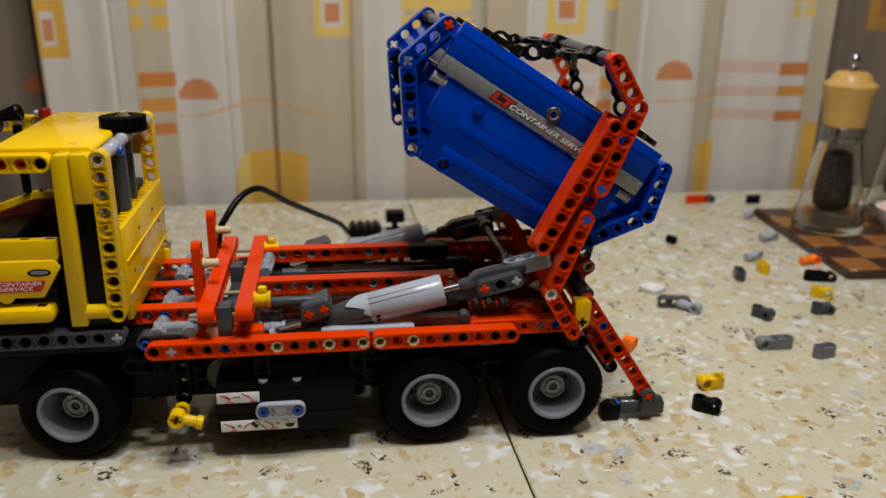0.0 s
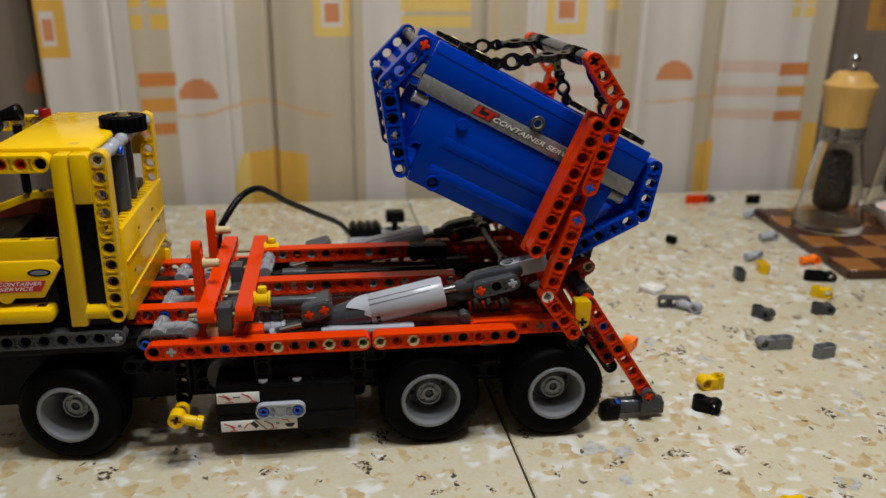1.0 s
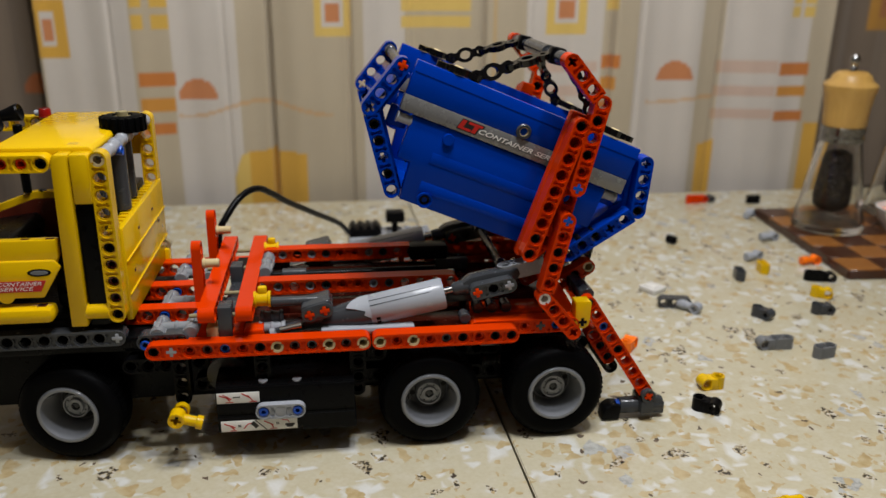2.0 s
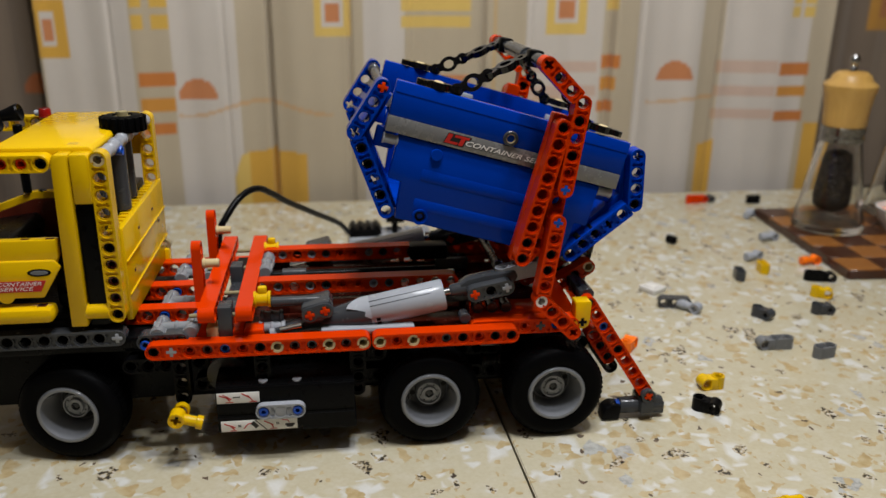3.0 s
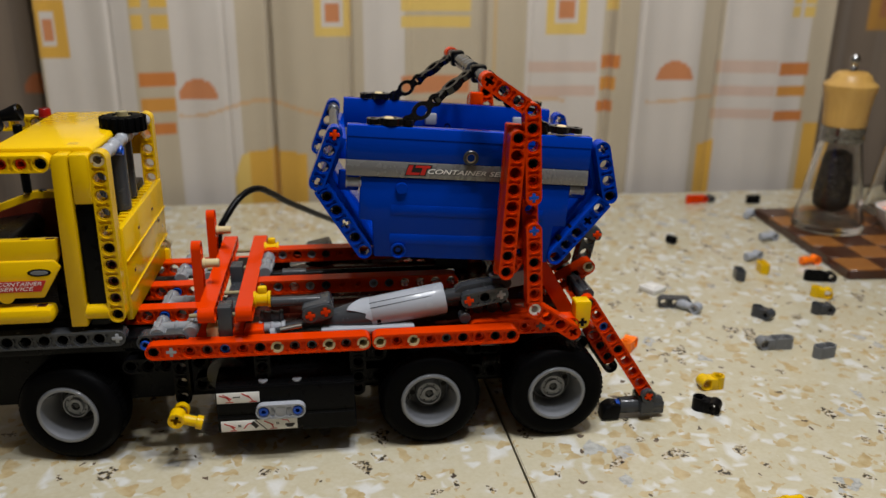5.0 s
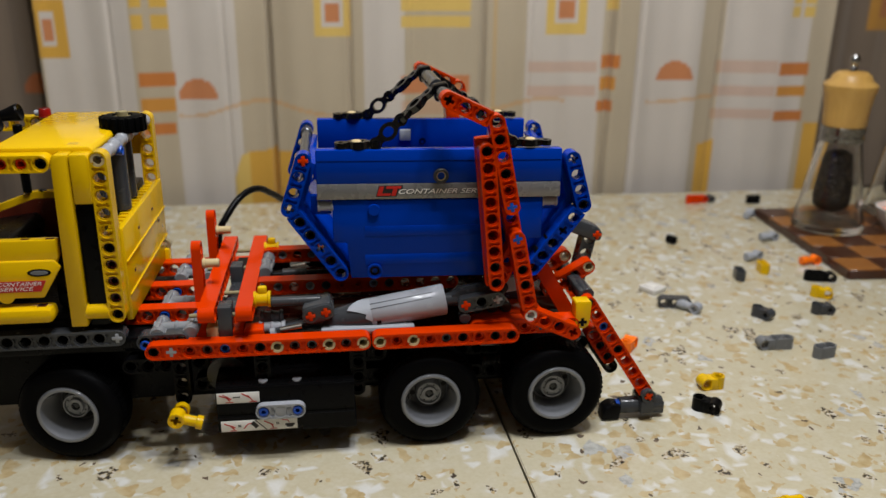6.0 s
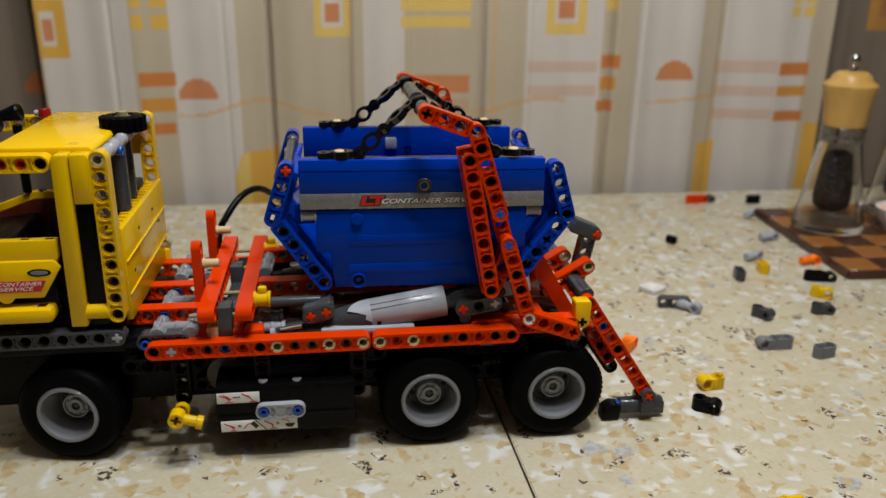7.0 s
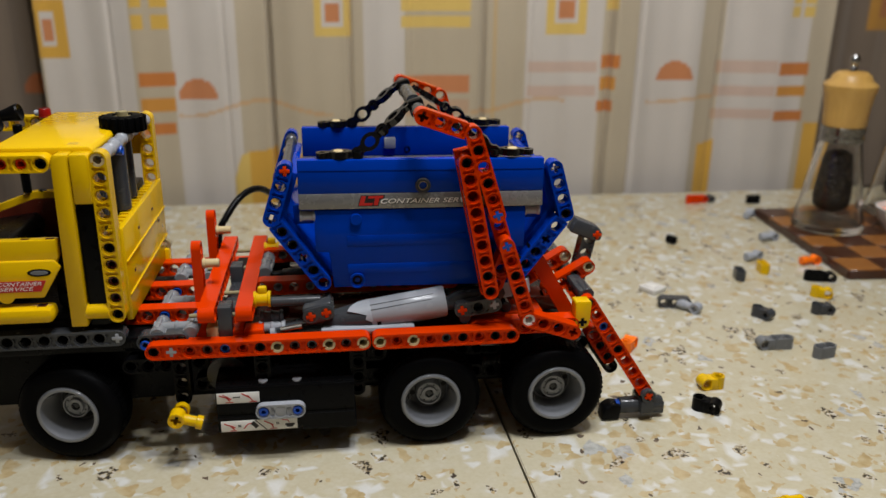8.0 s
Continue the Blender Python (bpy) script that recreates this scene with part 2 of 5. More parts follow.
def cell(verts, faces, cx, lo, ro, axle, H):
    """One hole of a beam at x = cx; lo, ro: the beam ends there (rounded)."""
    n = len(ANG)
    rings = []
    rad = [radians(a) for a in ANG]

    def edge(a):
        c, s = math.cos(a), math.sin(a)
        if (c < -1e-9 and lo) or (c > 1e-9 and ro) or abs(c) < 1e-9:
            return HB * c, HB * s
        k = min(0.5 / abs(c), HB / abs(s) if abs(s) > 1e-9 else 9)
        return k * c, k * s

    def open_side(a0, a1):
        mid = (a0 + a1) / 2
        c, s = math.cos(mid), math.sin(mid)
        return abs(s) < math.sin(radians(36.5)) and not (lo if c < 0 else ro)

    def add(x, z, y):
        verts.append((cx + x, y, z))
        return len(verts) - 1

    rr0 = [cross_r(a) if axle else R0 for a in rad]
    for k in range(n):
        a0, a1 = rad[k], rad[(k + 1) % n] + (2 * math.pi if k == n - 1 else 0)
        q = []
        for a, r0 in ((a0, rr0[k]), (a1, rr0[(k + 1) % n])):
            c, s = math.cos(a), math.sin(a)
            q.append([(r0 * c, r0 * s), (R1 * c, R1 * s), (R2 * c, R2 * s), edge(a)])
        (a_h, a_1, a_2, a_e), (b_h, b_1, b_2, b_e) = q
        rec = open_side(a0, a1)

        def quad(p, yp, r, yr, p2, r2, yp2=None, yr2=None):
            faces.append([add(*p, yp), add(*p2, yp if yp2 is None else yp2), add(*r2, yr if yr2 is None else yr2), add(*r, yr)])

        for sg in (1, -1):
            top, low = sg * H, sg * (H - DR)
            inner = top - sg * 0.03 if axle else low
            quad(a_h, inner, a_1, inner, b_h, b_1)
            quad(a_1, inner, a_1, top, b_1, b_1)
            quad(a_1, top, a_2, top, b_1, b_2)
            if rec:
                quad(a_2, top, a_2, low, b_2, b_2)
                quad(a_2, low, a_e, low, b_2, b_e)
                for nb, (e2, ee) in ((k - 1, (a_2, a_e)), (k + 1, (b_2, b_e))):
                    n0 = rad[nb % n]
                    n1 = n0 + (rad[(nb + 1) % n] - rad[nb % n]) % (2 * math.pi)
                    if not open_side(n0, n1):
                        faces.append([add(*e2, top), add(*ee, top), add(*ee, low), add(*e2, low)])
            else:
                quad(a_2, top, a_e, top, b_2, b_e)
        hin = H - 0.03 if axle else H - DR
        quad(a_h, -hin, a_h, hin, b_h, b_h)
        if not (abs(a_e[0]) > 0.499 and abs(b_e[0]) > 0.499):
            quad(a_e, -H, a_e, H, b_e, b_e)


MESHES = {}


def beam_mesh(n, axles=(), half=0.47):
    """A straight beam: first hole at the origin, along +x, holes along y."""
    key = ("beam", n, tuple(axles), half)
    if key not in MESHES:
        v, f = [], []
        for i in range(n):
            cell(v, f, i, i == 0, i == n - 1, i in axles, half)
        MESHES[key] = mesh_from("beam", v, f, soft=30)
    return MESHES[key]


def bent_mesh(n1, n2, turn, axles=(), half=0.47):
    """A bent beam: n1 holes along +x from the origin, then n2 (corner shared) turned by turn degrees towards +z."""
    key = ("bent", n1, n2, turn, tuple(axles), half)
    if key not in MESHES:
        v, f = [], []
        for i in range(n1):
            cell(v, f, i, i == 0, i == n1 - 1, i in axles, half)
        w, g = [], []
        for i in range(1, n2):
            cell(w, g, i, False, i == n2 - 1, (n1 - 1 + i) in axles, half)
        h = half - 0.015
        base = len(w)
        w += [(x, y, z) for x in (0.405, 0.505) for y in (-h, h) for z in (-0.455, 0.455)]
        g += [[base + i for i in q] for q in ((0, 1, 3, 2), (4, 6, 7, 5), (0, 4, 5, 1), (2, 3, 7, 6), (0, 2, 6, 4), (1, 5, 7, 3))]
        c, s = math.cos(radians(turn)), math.sin(radians(turn))
        off = len(v)
        v += [(n1 - 1 + x * c - z * s, y, x * s + z * c) for x, y, z in w]
        f += [[i + off for i in q] for q in g]
        MESHES[key] = mesh_from("bent_beam", v, f, soft=30)
    return MESHES[key]


def lathe(profile, seg=24, axis="z", material=None, soft=40):
    """Turned solid from (radius, height) pairs, closed on the axis where the radius is 0."""
    v, f = [], []
    n = len(profile)
    for r, h in profile:
        for k in range(seg):
            a = 2 * math.pi * k / seg
            p = (r * math.cos(a), r * math.sin(a), h)
            v.append({"z": p, "y": (p[0], p[2], p[1]), "x": (p[2], p[0], p[1])}[axis])
    for i in range(n - 1):
        for k in range(seg):
            k2 = (k + 1) % seg
            f.append([i * seg + k, i * seg + k2, (i + 1) * seg + k2, (i + 1) * seg + k])
    for i in (0, n - 1):
        if profile[i][0] > 0:
            if (profile[0] != profile[-1]):
                f.append([i * seg + k for k in range(seg)])
    return mesh_from("turned", v, [q for q in f], material, soft=soft)


def box_mesh(x0, x1, y0, y1, z0, z1, bev=0.05, segs=2, scale=S):
    bm = bmesh.new()
    bmesh.ops.create_cube(bm, size=1)
    for q in bm.verts:
        q.co = Vector(((x0 + x1) / 2 + q.co.x * (x1 - x0), (y0 + y1) / 2 + q.co.y * (y1 - y0), (z0 + z1) / 2 + q.co.z * (z1 - z0))) * scale
    if bev:
        bmesh.ops.bevel(bm, geom=bm.edges[:], offset=bev * scale, segments=segs, affect="EDGES", profile=0.5)
    me = bpy.data.meshes.new("block")
    bm.to_mesh(me)
    bm.free()
    return smooth(me, 40)


def prism(points, y0, y1, bev=0.04, scale=S):
    """An outline in x, z pulled through y0..y1, edges eased."""
    bm = bmesh.new()
    a = [bm.verts.new(Vector((x, y0, z)) * scale) for x, z in points]
    b = [bm.verts.new(Vector((x, y1, z)) * scale) for x, z in points]
    n = len(points)
    bm.faces.new(a)
    bm.faces.new(b[::-1])
    for i in range(n):
        bm.faces.new([a[i], b[i], b[(i + 1) % n], a[(i + 1) % n]])
    bmesh.ops.recalc_face_normals(bm, faces=bm.faces)
    if bev:
        bmesh.ops.bevel(bm, geom=bm.edges[:], offset=bev * scale, segments=2, affect="EDGES", profile=0.5)
    me = bpy.data.meshes.new("block")
    bm.to_mesh(me)
    bm.free()
    return smooth(me, 40)


def tube(points, radius, seg=10, scale=S):
    """A round cord through the points, smoothed."""
    pts = [Vector(p) for p in points]
    path = []
    for i in range(len(pts) - 1):
        p0, p1, p2, p3 = pts[max(i - 1, 0)], pts[i], pts[i + 1], pts[min(i + 2, len(pts) - 1)]
        for j in range(8):
            t = j / 8
            path.append(0.5 * ((2 * p1) + (p2 - p0) * t + (2 * p0 - 5 * p1 + 4 * p2 - p3) * t * t + (3 * p1 - p0 - 3 * p2 + p3) * t ** 3))
    path.append(pts[-1])
    v, f = [], []
    for i, p in enumerate(path):
        d = (path[min(i + 1, len(path) - 1)] - path[max(i - 1, 0)]).normalized()
        u = d.orthogonal().normalized() if abs(d.z) > 0.99 else d.cross(Vector((0, 0, 1))).normalized()
        w = d.cross(u)
        for k in range(seg):
            a = 2 * math.pi * k / seg
            v.append(p + radius * (u * math.cos(a) + w * math.sin(a)))
    for i in range(len(path) - 1):
        for k in range(seg):
            k2 = (k + 1) % seg
            f.append([i * seg + k, i * seg + k2, (i + 1) * seg + k2, (i + 1) * seg + k])
    f += [list(range(seg)), list(range(len(v) - seg, len(v)))]
    return mesh_from("cord", v, f, scale=scale, soft=50)


def pin_mesh():
    """The slotted hollow end of a connector pin, along y, mouth at y = 0."""
    if "pin" not in MESHES:
        v, f = [], []
        n = 16
        for k in range(n):
            if k in (0, 8):
                continue
            a0, a1 = 2 * math.pi * (k - 0.5) / n + 0.6, 2 * math.pi * (k + 0.5) / n + 0.6
            b = len(v)
            for a in (a0, a1):
                for r in (0.235, 0.37):
                    for y in (0.0, 0.07):
                        v.append((r * math.cos(a), y, r * math.sin(a)))
            f += [[b + i for i in q] for q in ((0, 2, 6, 4), (1, 3, 7, 5), (2, 3, 7, 6), (0, 1, 5, 4), (0, 1, 3, 2), (4, 5, 7, 6))]
        b = len(v)
        for k in range(n):
            a = 2 * math.pi * k / n
            for y in (0.07, 0.8):
                for r in (0.235, 0.285):
                    v.append((r * math.cos(a), y, r * math.sin(a)))
        for k in range(n):
            p, q = b + 4 * k, b + 4 * ((k + 1) % n)
            f += [[p, q, q + 2, p + 2], [p + 1, p + 3, q + 3, q + 1], [p, p + 1, q + 1, q]]
        MESHES["pin"] = mesh_from("pin", v, f)
    return MESHES["pin"]


def plug_mesh():
    """A solid pin end with a shallow dimple, along y."""
    if "plug" not in MESHES:
        MESHES["plug"] = lathe([(0, 0.45), (0.15, 0.45), (0.17, 0.03), (0.27, 0.0), (0.285, 0.03), (0.285, 0.8), (0, 0.8)], 16, "y")
    return MESHES["plug"]


def axle_mesh(length):
    """A cross axle along y from 0 to length."""
    key = ("axle", length)
    if key not in MESHES:
        w, r = 0.1, 0.285
        o = [(r, -w), (r, w), (w, w), (w, r), (-w, r), (-w, w), (-r, w), (-r, -w), (-w, -w), (-w, -r), (w, -r), (w, -w)]
        MESHES[key] = prism(o, 0, length, 0.02)
    return MESHES[key]


def lettering(text, size, material, parent, m, shear=0.0, label="", depth=0.02, width=None, bold=0.018):
    cu = bpy.data.curves.new("lettering", "FONT")
    cu.body, cu.size, cu.shear, cu.extrude = text, size * S, shear, depth * S
    cu.align_x, cu.align_y = "LEFT", "CENTER"
    cu.offset = bold * size * S
    ob = bpy.data.objects.new("lettering", cu)
    scene.collection.objects.link(ob)
    bpy.context.view_layer.update()
    me = bpy.data.meshes.new_from_object(ob.evaluated_get(bpy.context.evaluated_depsgraph_get()))
    bpy.data.objects.remove(ob)
    if width:
        xs = [q.co.x for q in me.vertices]
        k = width * S / (max(xs) - min(xs))
        for q in me.vertices:
            q.co.x *= k
    me.materials.clear()
    return part("lettering", me, material, parent, label, m)


def beam(parent, n, x, y, z, color, along="x", axles=(), half=0.47, turn=0, name="beam", label=""):
    """A beam whose first hole is at x, y, z in studs. along x (holes face y), y (holes face x), u (upright, holes face y), w (upright, holes face x)."""
    m = {"x": at(x, y, z, 0, -turn, 0), "y": at(x, y, z, 0, 0, 90), "u": at(x, y, z, 0, -90, 0), "w": at(x, y, z, 0, -90, 0) @ pose(0, 0, 0, 90, 0, 0),
         "f": at(x, y, z, 90, 0, 0)}[along]
    return part(name, beam_mesh(n, axles, half), color, parent, label, m)


def pin(parent, x, y, z, color, kind="pin"):
    return part("pin", {"pin": pin_mesh, "plug": plug_mesh}[kind](), color, parent, "", at(x, y, z))


def axle(parent, x, y, z, length, color, rz=0, name="axle"):
    return part(name, axle_mesh(length), color, parent, "", at(x, y, z, 0, 0, rz))


def rod(parent, x, y, z, length, radius, color, axis="x", name="rod", label=""):
    key = ("rod", length, radius, axis)
    if key not in MESHES:
        e = min(0.05, radius * 0.3)
        MESHES[key] = lathe([(0, 0), (radius - e, 0), (radius, e), (radius, length - e), (radius - e, length), (0, length)], 20, axis)
    return part(name, MESHES[key], color, parent, label, at(x, y, z))


def block(parent, x0, x1, y0, y1, z0, z1, color, name="block", bev=0.06, label=""):
    cx, cy, cz = (x0 + x1) / 2, (y0 + y1) / 2, (z0 + z1) / 2
    return part(name, box_mesh(x0 - cx, x1 - cx, y0 - cy, y1 - cy, z0 - cz, z1 - cz, bev), color, parent, label, at(cx, cy, cz))


# ---------------------------------------------------------------- the room
def slab(name, x0, x1, y0, y1, z0, z1, material, label, category):
    ob = new(name, box_mesh(x0, x1, y0, y1, z0, z1, 0, scale=1.0))
    ob.data.materials.append(material)
    return tagged(ob, label, category, kind="structure")


slab("wall_back", -1.7, 2.1, 0.535, 0.655, -0.75, 1.75, WALL, "unseen beige wall added for reflections behind the curtain", "wall")
# Side walls, front wall and ceiling are out of view, added for reflections.
slab("wall_left", -1.82, -1.7, -2.1, 0.655, -0.75, 1.75, WALL, "unseen beige side wall added for reflections", "wall")
slab("wall_right", 2.1, 2.22, -2.1, 0.655, -0.75, 1.75, WALL, "unseen beige side wall added for reflections", "wall")
slab("wall_front", -1.7, 2.1, -2.22, -2.1, -0.75, 1.75, WALL, "unseen beige wall added for reflections", "wall")
slab("ceiling", -1.82, 2.22, -2.22, 0.655, 1.75, 1.85, CEIL, "unseen off-white ceiling added for reflections", "ceiling")
slab("floor", -1.82, 2.22, -2.22, 0.655, -0.87, -0.75, FLOOR, "brown boarded floor", "floor")


def table():
    t = thing("table", "table with a polished cream terrazzo stone top", "table")
    # the joint between the two slabs runs slightly askew
    def edge(y):
        return (21.36 - (y + 6) * 0.0220) * S
    gap = 0.0006
    for x_a, x_b, side in ((-0.55, None, -1), (None, 1.15, 1)):
        bm = bmesh.new()
        y0, y1 = -0.34, 57.0 * S
        xa0 = x_a if x_a is not None else edge(y0 / S) + gap
        xa1 = x_a if x_a is not None else edge(y1 / S) + gap
        xb0 = x_b if x_b is not None else edge(y0 / S) - gap
        xb1 = x_b if x_b is not None else edge(y1 / S) - gap
        lo = [bm.verts.new(p) for p in ((xa0, y0, -0.02), (xb0, y0, -0.02), (xb1, y1, -0.02), (xa1, y1, -0.02))]
        hi = [bm.verts.new((q.co.x, q.co.y, 0)) for q in lo]
        bm.faces.new(hi)
        bm.faces.new(lo[::-1])
        for i in range(4):
            bm.faces.new([lo[i], lo[(i + 1) % 4], hi[(i + 1) % 4], hi[i]])
        bmesh.ops.bevel(bm, geom=[e for e in bm.edges if all(q.co.z > -0.01 for q in e.verts)], offset=0.0005, segments=2, affect="EDGES")
        part("slab", bm, STONE, t)
    part("bed", box_mesh(-0.54, 1.14, -0.33, 0.45, -0.045, -0.021, 0.001, scale=1.0), GROUT, t, "dark mortar bed under the slabs")
    for x in (-0.48, 1.08):
        for y in (-0.27, 0.39):
            part("leg", box_mesh(x - 0.03, x + 0.03, y - 0.03, y + 0.03, -0.75, -0.045, 0.004, scale=1.0), WALNUT, t)
    return t


table()

# ---------------------------------------------------------------- curtain
CREAM, MILK = (0.445, 0.370, 0.255), (0.55, 0.497, 0.432)
OCHRE, RUST, SALMON, LEMON, PALE = (0.60, 0.33, 0.040), (0.50, 0.165, 0.028), (0.51, 0.195, 0.072), (0.64, 0.44, 0.11), (0.53, 0.42, 0.33)
EDGE = 77.4         # the hem of the cloth
AMBER = (0.54, 0.235, 0.032)
# place, depth and width of the sharp folds
CREASES = ((-15.0, 0.45, 0.16), (3.4, 2.6, 0.22), (13.2, 1.3, 0.18), (30.1, 2.6, 0.22), (46.6, 1.7, 0.30), (-2.0, 0.4, 0.2), (20.6, 0.4, 0.2), (36.0, 0.5, 0.22), (50.5, 0.25, 0.3), (61.8, 0.25, 0.3))


def fold(x, z):
    y = 0.34 * math.sin(x * 0.62 + 0.4 * math.sin(x * 0.21)) + 0.5 * math.sin(x * 0.21 + 1.2) + 0.07 * math.sin(x * 1.7 + z * 0.03)
    for c, deep, wide in CREASES:
        y += deep * math.exp(-((x - c - 0.010 * (z - 5) * (1 if c > 40 else 0)) / wide) ** 2)
    return y


def print_colour(x, z):
    """The printed pattern: squares, half suns, bars and a wavy line on milk and cream stripes."""
    c = CREAM
    for a, b in ((-23, -12.6), (-8.2, -0.5), (14.8, 20.0), (35.5, 45.4), (50.0, 59.0), (62.2, 72.4)):
        if a < x < b:
            c = MILK
    def inside(x0, x1, z0, z1):
        return x0 < x < x1 and z0 < z < z1
    # squares with a pale ring and an orange core, repeated up the cloth
    for cx, cz, w, h in ((-22.0, 13.6, 2.1, 3.3), (11.2, 15.6, 2.2, 2.9), (40.6, 16.1, 2.7, 3.0), (83.0, 17.0, 4.0, 5.0)):
        for up in (0, 28):
            if inside(cx - w, cx + w, cz - h + up, cz + h + up):
                c = LEMON if cx > 0 else OCHRE
                core = 0.36 if cx < 0 else 0.60
                if inside(cx - w * core, cx + w * core, cz - h * 0.56 + up, cz + h * 0.56 + up):
                    c = MILK
                if inside(cx - w * core * 0.64, cx + w * core * 0.64, cz - h * 0.38 + up, cz + h * 0.38 + up):
                    c = SALMON
    # four-pane windows
    for x0, x1, z0, z1 in ((-12.5, -11.1, 16.2, 18.9), (-10.3, -8.2, 16.2, 18.9), (-12.5, -11.1, 13.7, 15.4), (-10.3, -8.2, 13.7, 15.4),
                           (69.8, 71.0, 15.3, 16.6), (71.5, 72.8, 15.3, 16.6), (69.8, 71.0, 17.0, 19.0), (71.5, 72.8, 17.0, 19.0),
                           (19.4, 28.2, 15.9, 18.5), (19.4, 28.2, 13.9, 15.4), (45.6, 47.2, 16.0, 18.5)):
        if inside(x0, x1, z0, z1):
            c = LEMON if x0 > 0 else (0.60, 0.37, 0.06)
    # bars
    for x0, x1, z0, z1, k in ((-12.1, -8.0, 6.8, 8.5, RUST), (-12.1, -8.2, 3.9, 5.4, AMBER), (-12.2, -8.4, 1.1, 2.4, RUST),
                              (19.4, 28.3, 5.9, 7.9, SALMON), (19.4, 28.3, 3.0, 4.9, PALE),
                              (45.5, 47.8, 8.9, 10.5, RUST), (45.4, 47.4, 6.0, 7.7, AMBER), (45.2, 47.1, 3.2, 4.6, RUST),
                              (69.3, 72.9, 7.7, 9.3, RUST), (69.3, 72.9, 4.8, 6.3, AMBER), (69.3, 72.9, 1.7, 3.1, RUST),
                              (36, 45, 8.2, 9.6, PALE), (36, 45, 5.2, 6.5, PALE), (61.5, 69, 8.0, 9.8, PALE), (61.5, 69, 4.8, 6.2, PALE), (61.5, 69, 1.8, 3.2, PALE)):
        if inside(x0, x1, z0, z1):
            c = k if k is not PALE else tuple((0.65 * p + 0.35 * q) for p, q in zip(c, SALMON))
    # half suns
    for cx, cz, r in ((-5.5, 5.4, 2.35), (55.9, 7.2, 2.5)):
        if z > cz - 0.1 and (x - cx) ** 2 + (z - cz) ** 2 < r * r:
            c = SALMON
    # wavy lines
    for x0, x1, zc, amp in ((-8.0, 11.0, 4.0, 0.9), (28.5, 41.0, 4.1, 0.9), (52.0, 61.6, 4.6, 0.35)):
        if x0 < x < x1 and abs(z - zc - amp * math.sin((x - x0) * 0.36 - 2.0)) < 0.26:
            c = tuple(0.4 * p + 0.6 * q for p, q in zip(c, (0.56, 0.30, 0.10)))
    if 31.3 < x < 31.9 and z > 2:
        c = tuple(0.6 * p + 0.4 * q for p, q in zip(c, OCHRE))
    # mounds and posts at the foot of the cloth
    if -1.9 + max(0, (z + 5) * 0.35) < x < 7.4 and z < -1.35 - 0.03 * (x - 3) ** 2:
        c = OCHRE if x > 0.2 else LEMON
    if inside(60.2 - (z + 6) * 0.02, 62.4, -9, -1.6 + (x - 60.2) * 0.3) or inside(73.4, 75.3, -9, 1.2):
        c = OCHRE
    return c


def curtain():
    xs = np.arange(-23.3, 75.4, 0.22)
    zs = list(np.arange(-9.2, 20.0, 0.28)) + list(np.arange(20.0, 190, 6.0))
    n, verts, cols = len(xs), [], []
    for z in zs:
        for x in xs:
            u = x if x < 60 else 60 + (x - 60) * (EDGE - 60) / 15.4
            verts.append((u * S, (60.0 + fold(x, z)) * S, (z + ZT) * S))
            cols += [*print_colour(x, z), 1.0]
    faces = [(j * n + i, j * n + i + 1, (j + 1) * n + i + 1, (j + 1) * n + i) for j in range(len(zs) - 1) for i in range(n - 1)]
    me = bpy.data.meshes.new("curtain")
    me.from_pydata(verts, [], faces)
    me.color_attributes.new("print", "FLOAT_COLOR", "POINT").data.foreach_set("color", cols)
    me.materials.append(CLOTH)
    me.shade_smooth()
    ob = tagged(new("curtain", me), "cream cotton curtain printed with orange squares, bars and half suns", "curtain")
    sol = ob.modifiers.new("thickness", "SOLIDIFY")
    sol.thickness = 0.0006
    return ob


curtain()

SHADE_TAUPE, SHADE_TAUPE_DARK = (0.165, 0.122, 0.083), (0.140, 0.101, 0.067)


def side_curtain(x0, x1, suns, squares, label):
    """A curtain that hangs behind the cream one and shows beside it; its shade is in the brown colours."""
    xs = np.arange(x0, x1, 0.25)
    zs = list(np.arange(-9.2, 22.0, 0.35)) + list(np.arange(22.0, 190, 6.0))
    n, verts, cols = len(xs), [], []
    for z in zs:
        for x in xs:
            verts.append((x * S, (64.0 + 0.35 * math.sin(x * 0.55) + 0.22 * math.sin(x * 1.3 + 0.02 * z)) * S, (z + ZT) * S))
            c = SHADE_TAUPE if math.sin(x * 0.8) > 0 else SHADE_TAUPE_DARK
            for cx, cz, r in suns:
                if z > cz and (x - cx) ** 2 + (z - cz) ** 2 < r * r:
                    c = (0.30, 0.085, 0.018)
            for cx, cz, w, h in squares:
                if abs(x - cx) < w and abs(z - cz) < h:
                    c = (0.36, 0.17, 0.02) if abs(x - cx) > w * 0.5 or abs(z - cz) > h * 0.5 else (0.30, 0.11, 0.03)
            cols += [*c, 1.0]
    faces = [(j * n + i, j * n + i + 1, (j + 1) * n + i + 1, (j + 1) * n + i) for j in range(len(zs) - 1) for i in range(n - 1)]
    me = bpy.data.meshes.new("curtain")
    me.from_pydata(verts, [], faces)
    me.color_attributes.new("print", "FLOAT_COLOR", "POINT").data.foreach_set("color", cols)
    me.materials.append(CLOTH)
    me.shade_smooth()
    ob = tagged(new("curtain", me), label, "curtain")
    sol = ob.modifiers.new("thickness", "SOLIDIFY")
    sol.thickness = 0.0006
    return ob


side_curtain(-48.0, -19.0, ((-24.4, 5.6, 2.6),), (), "printed curtain with a half sun beside the cream one, shade in its brown colour")
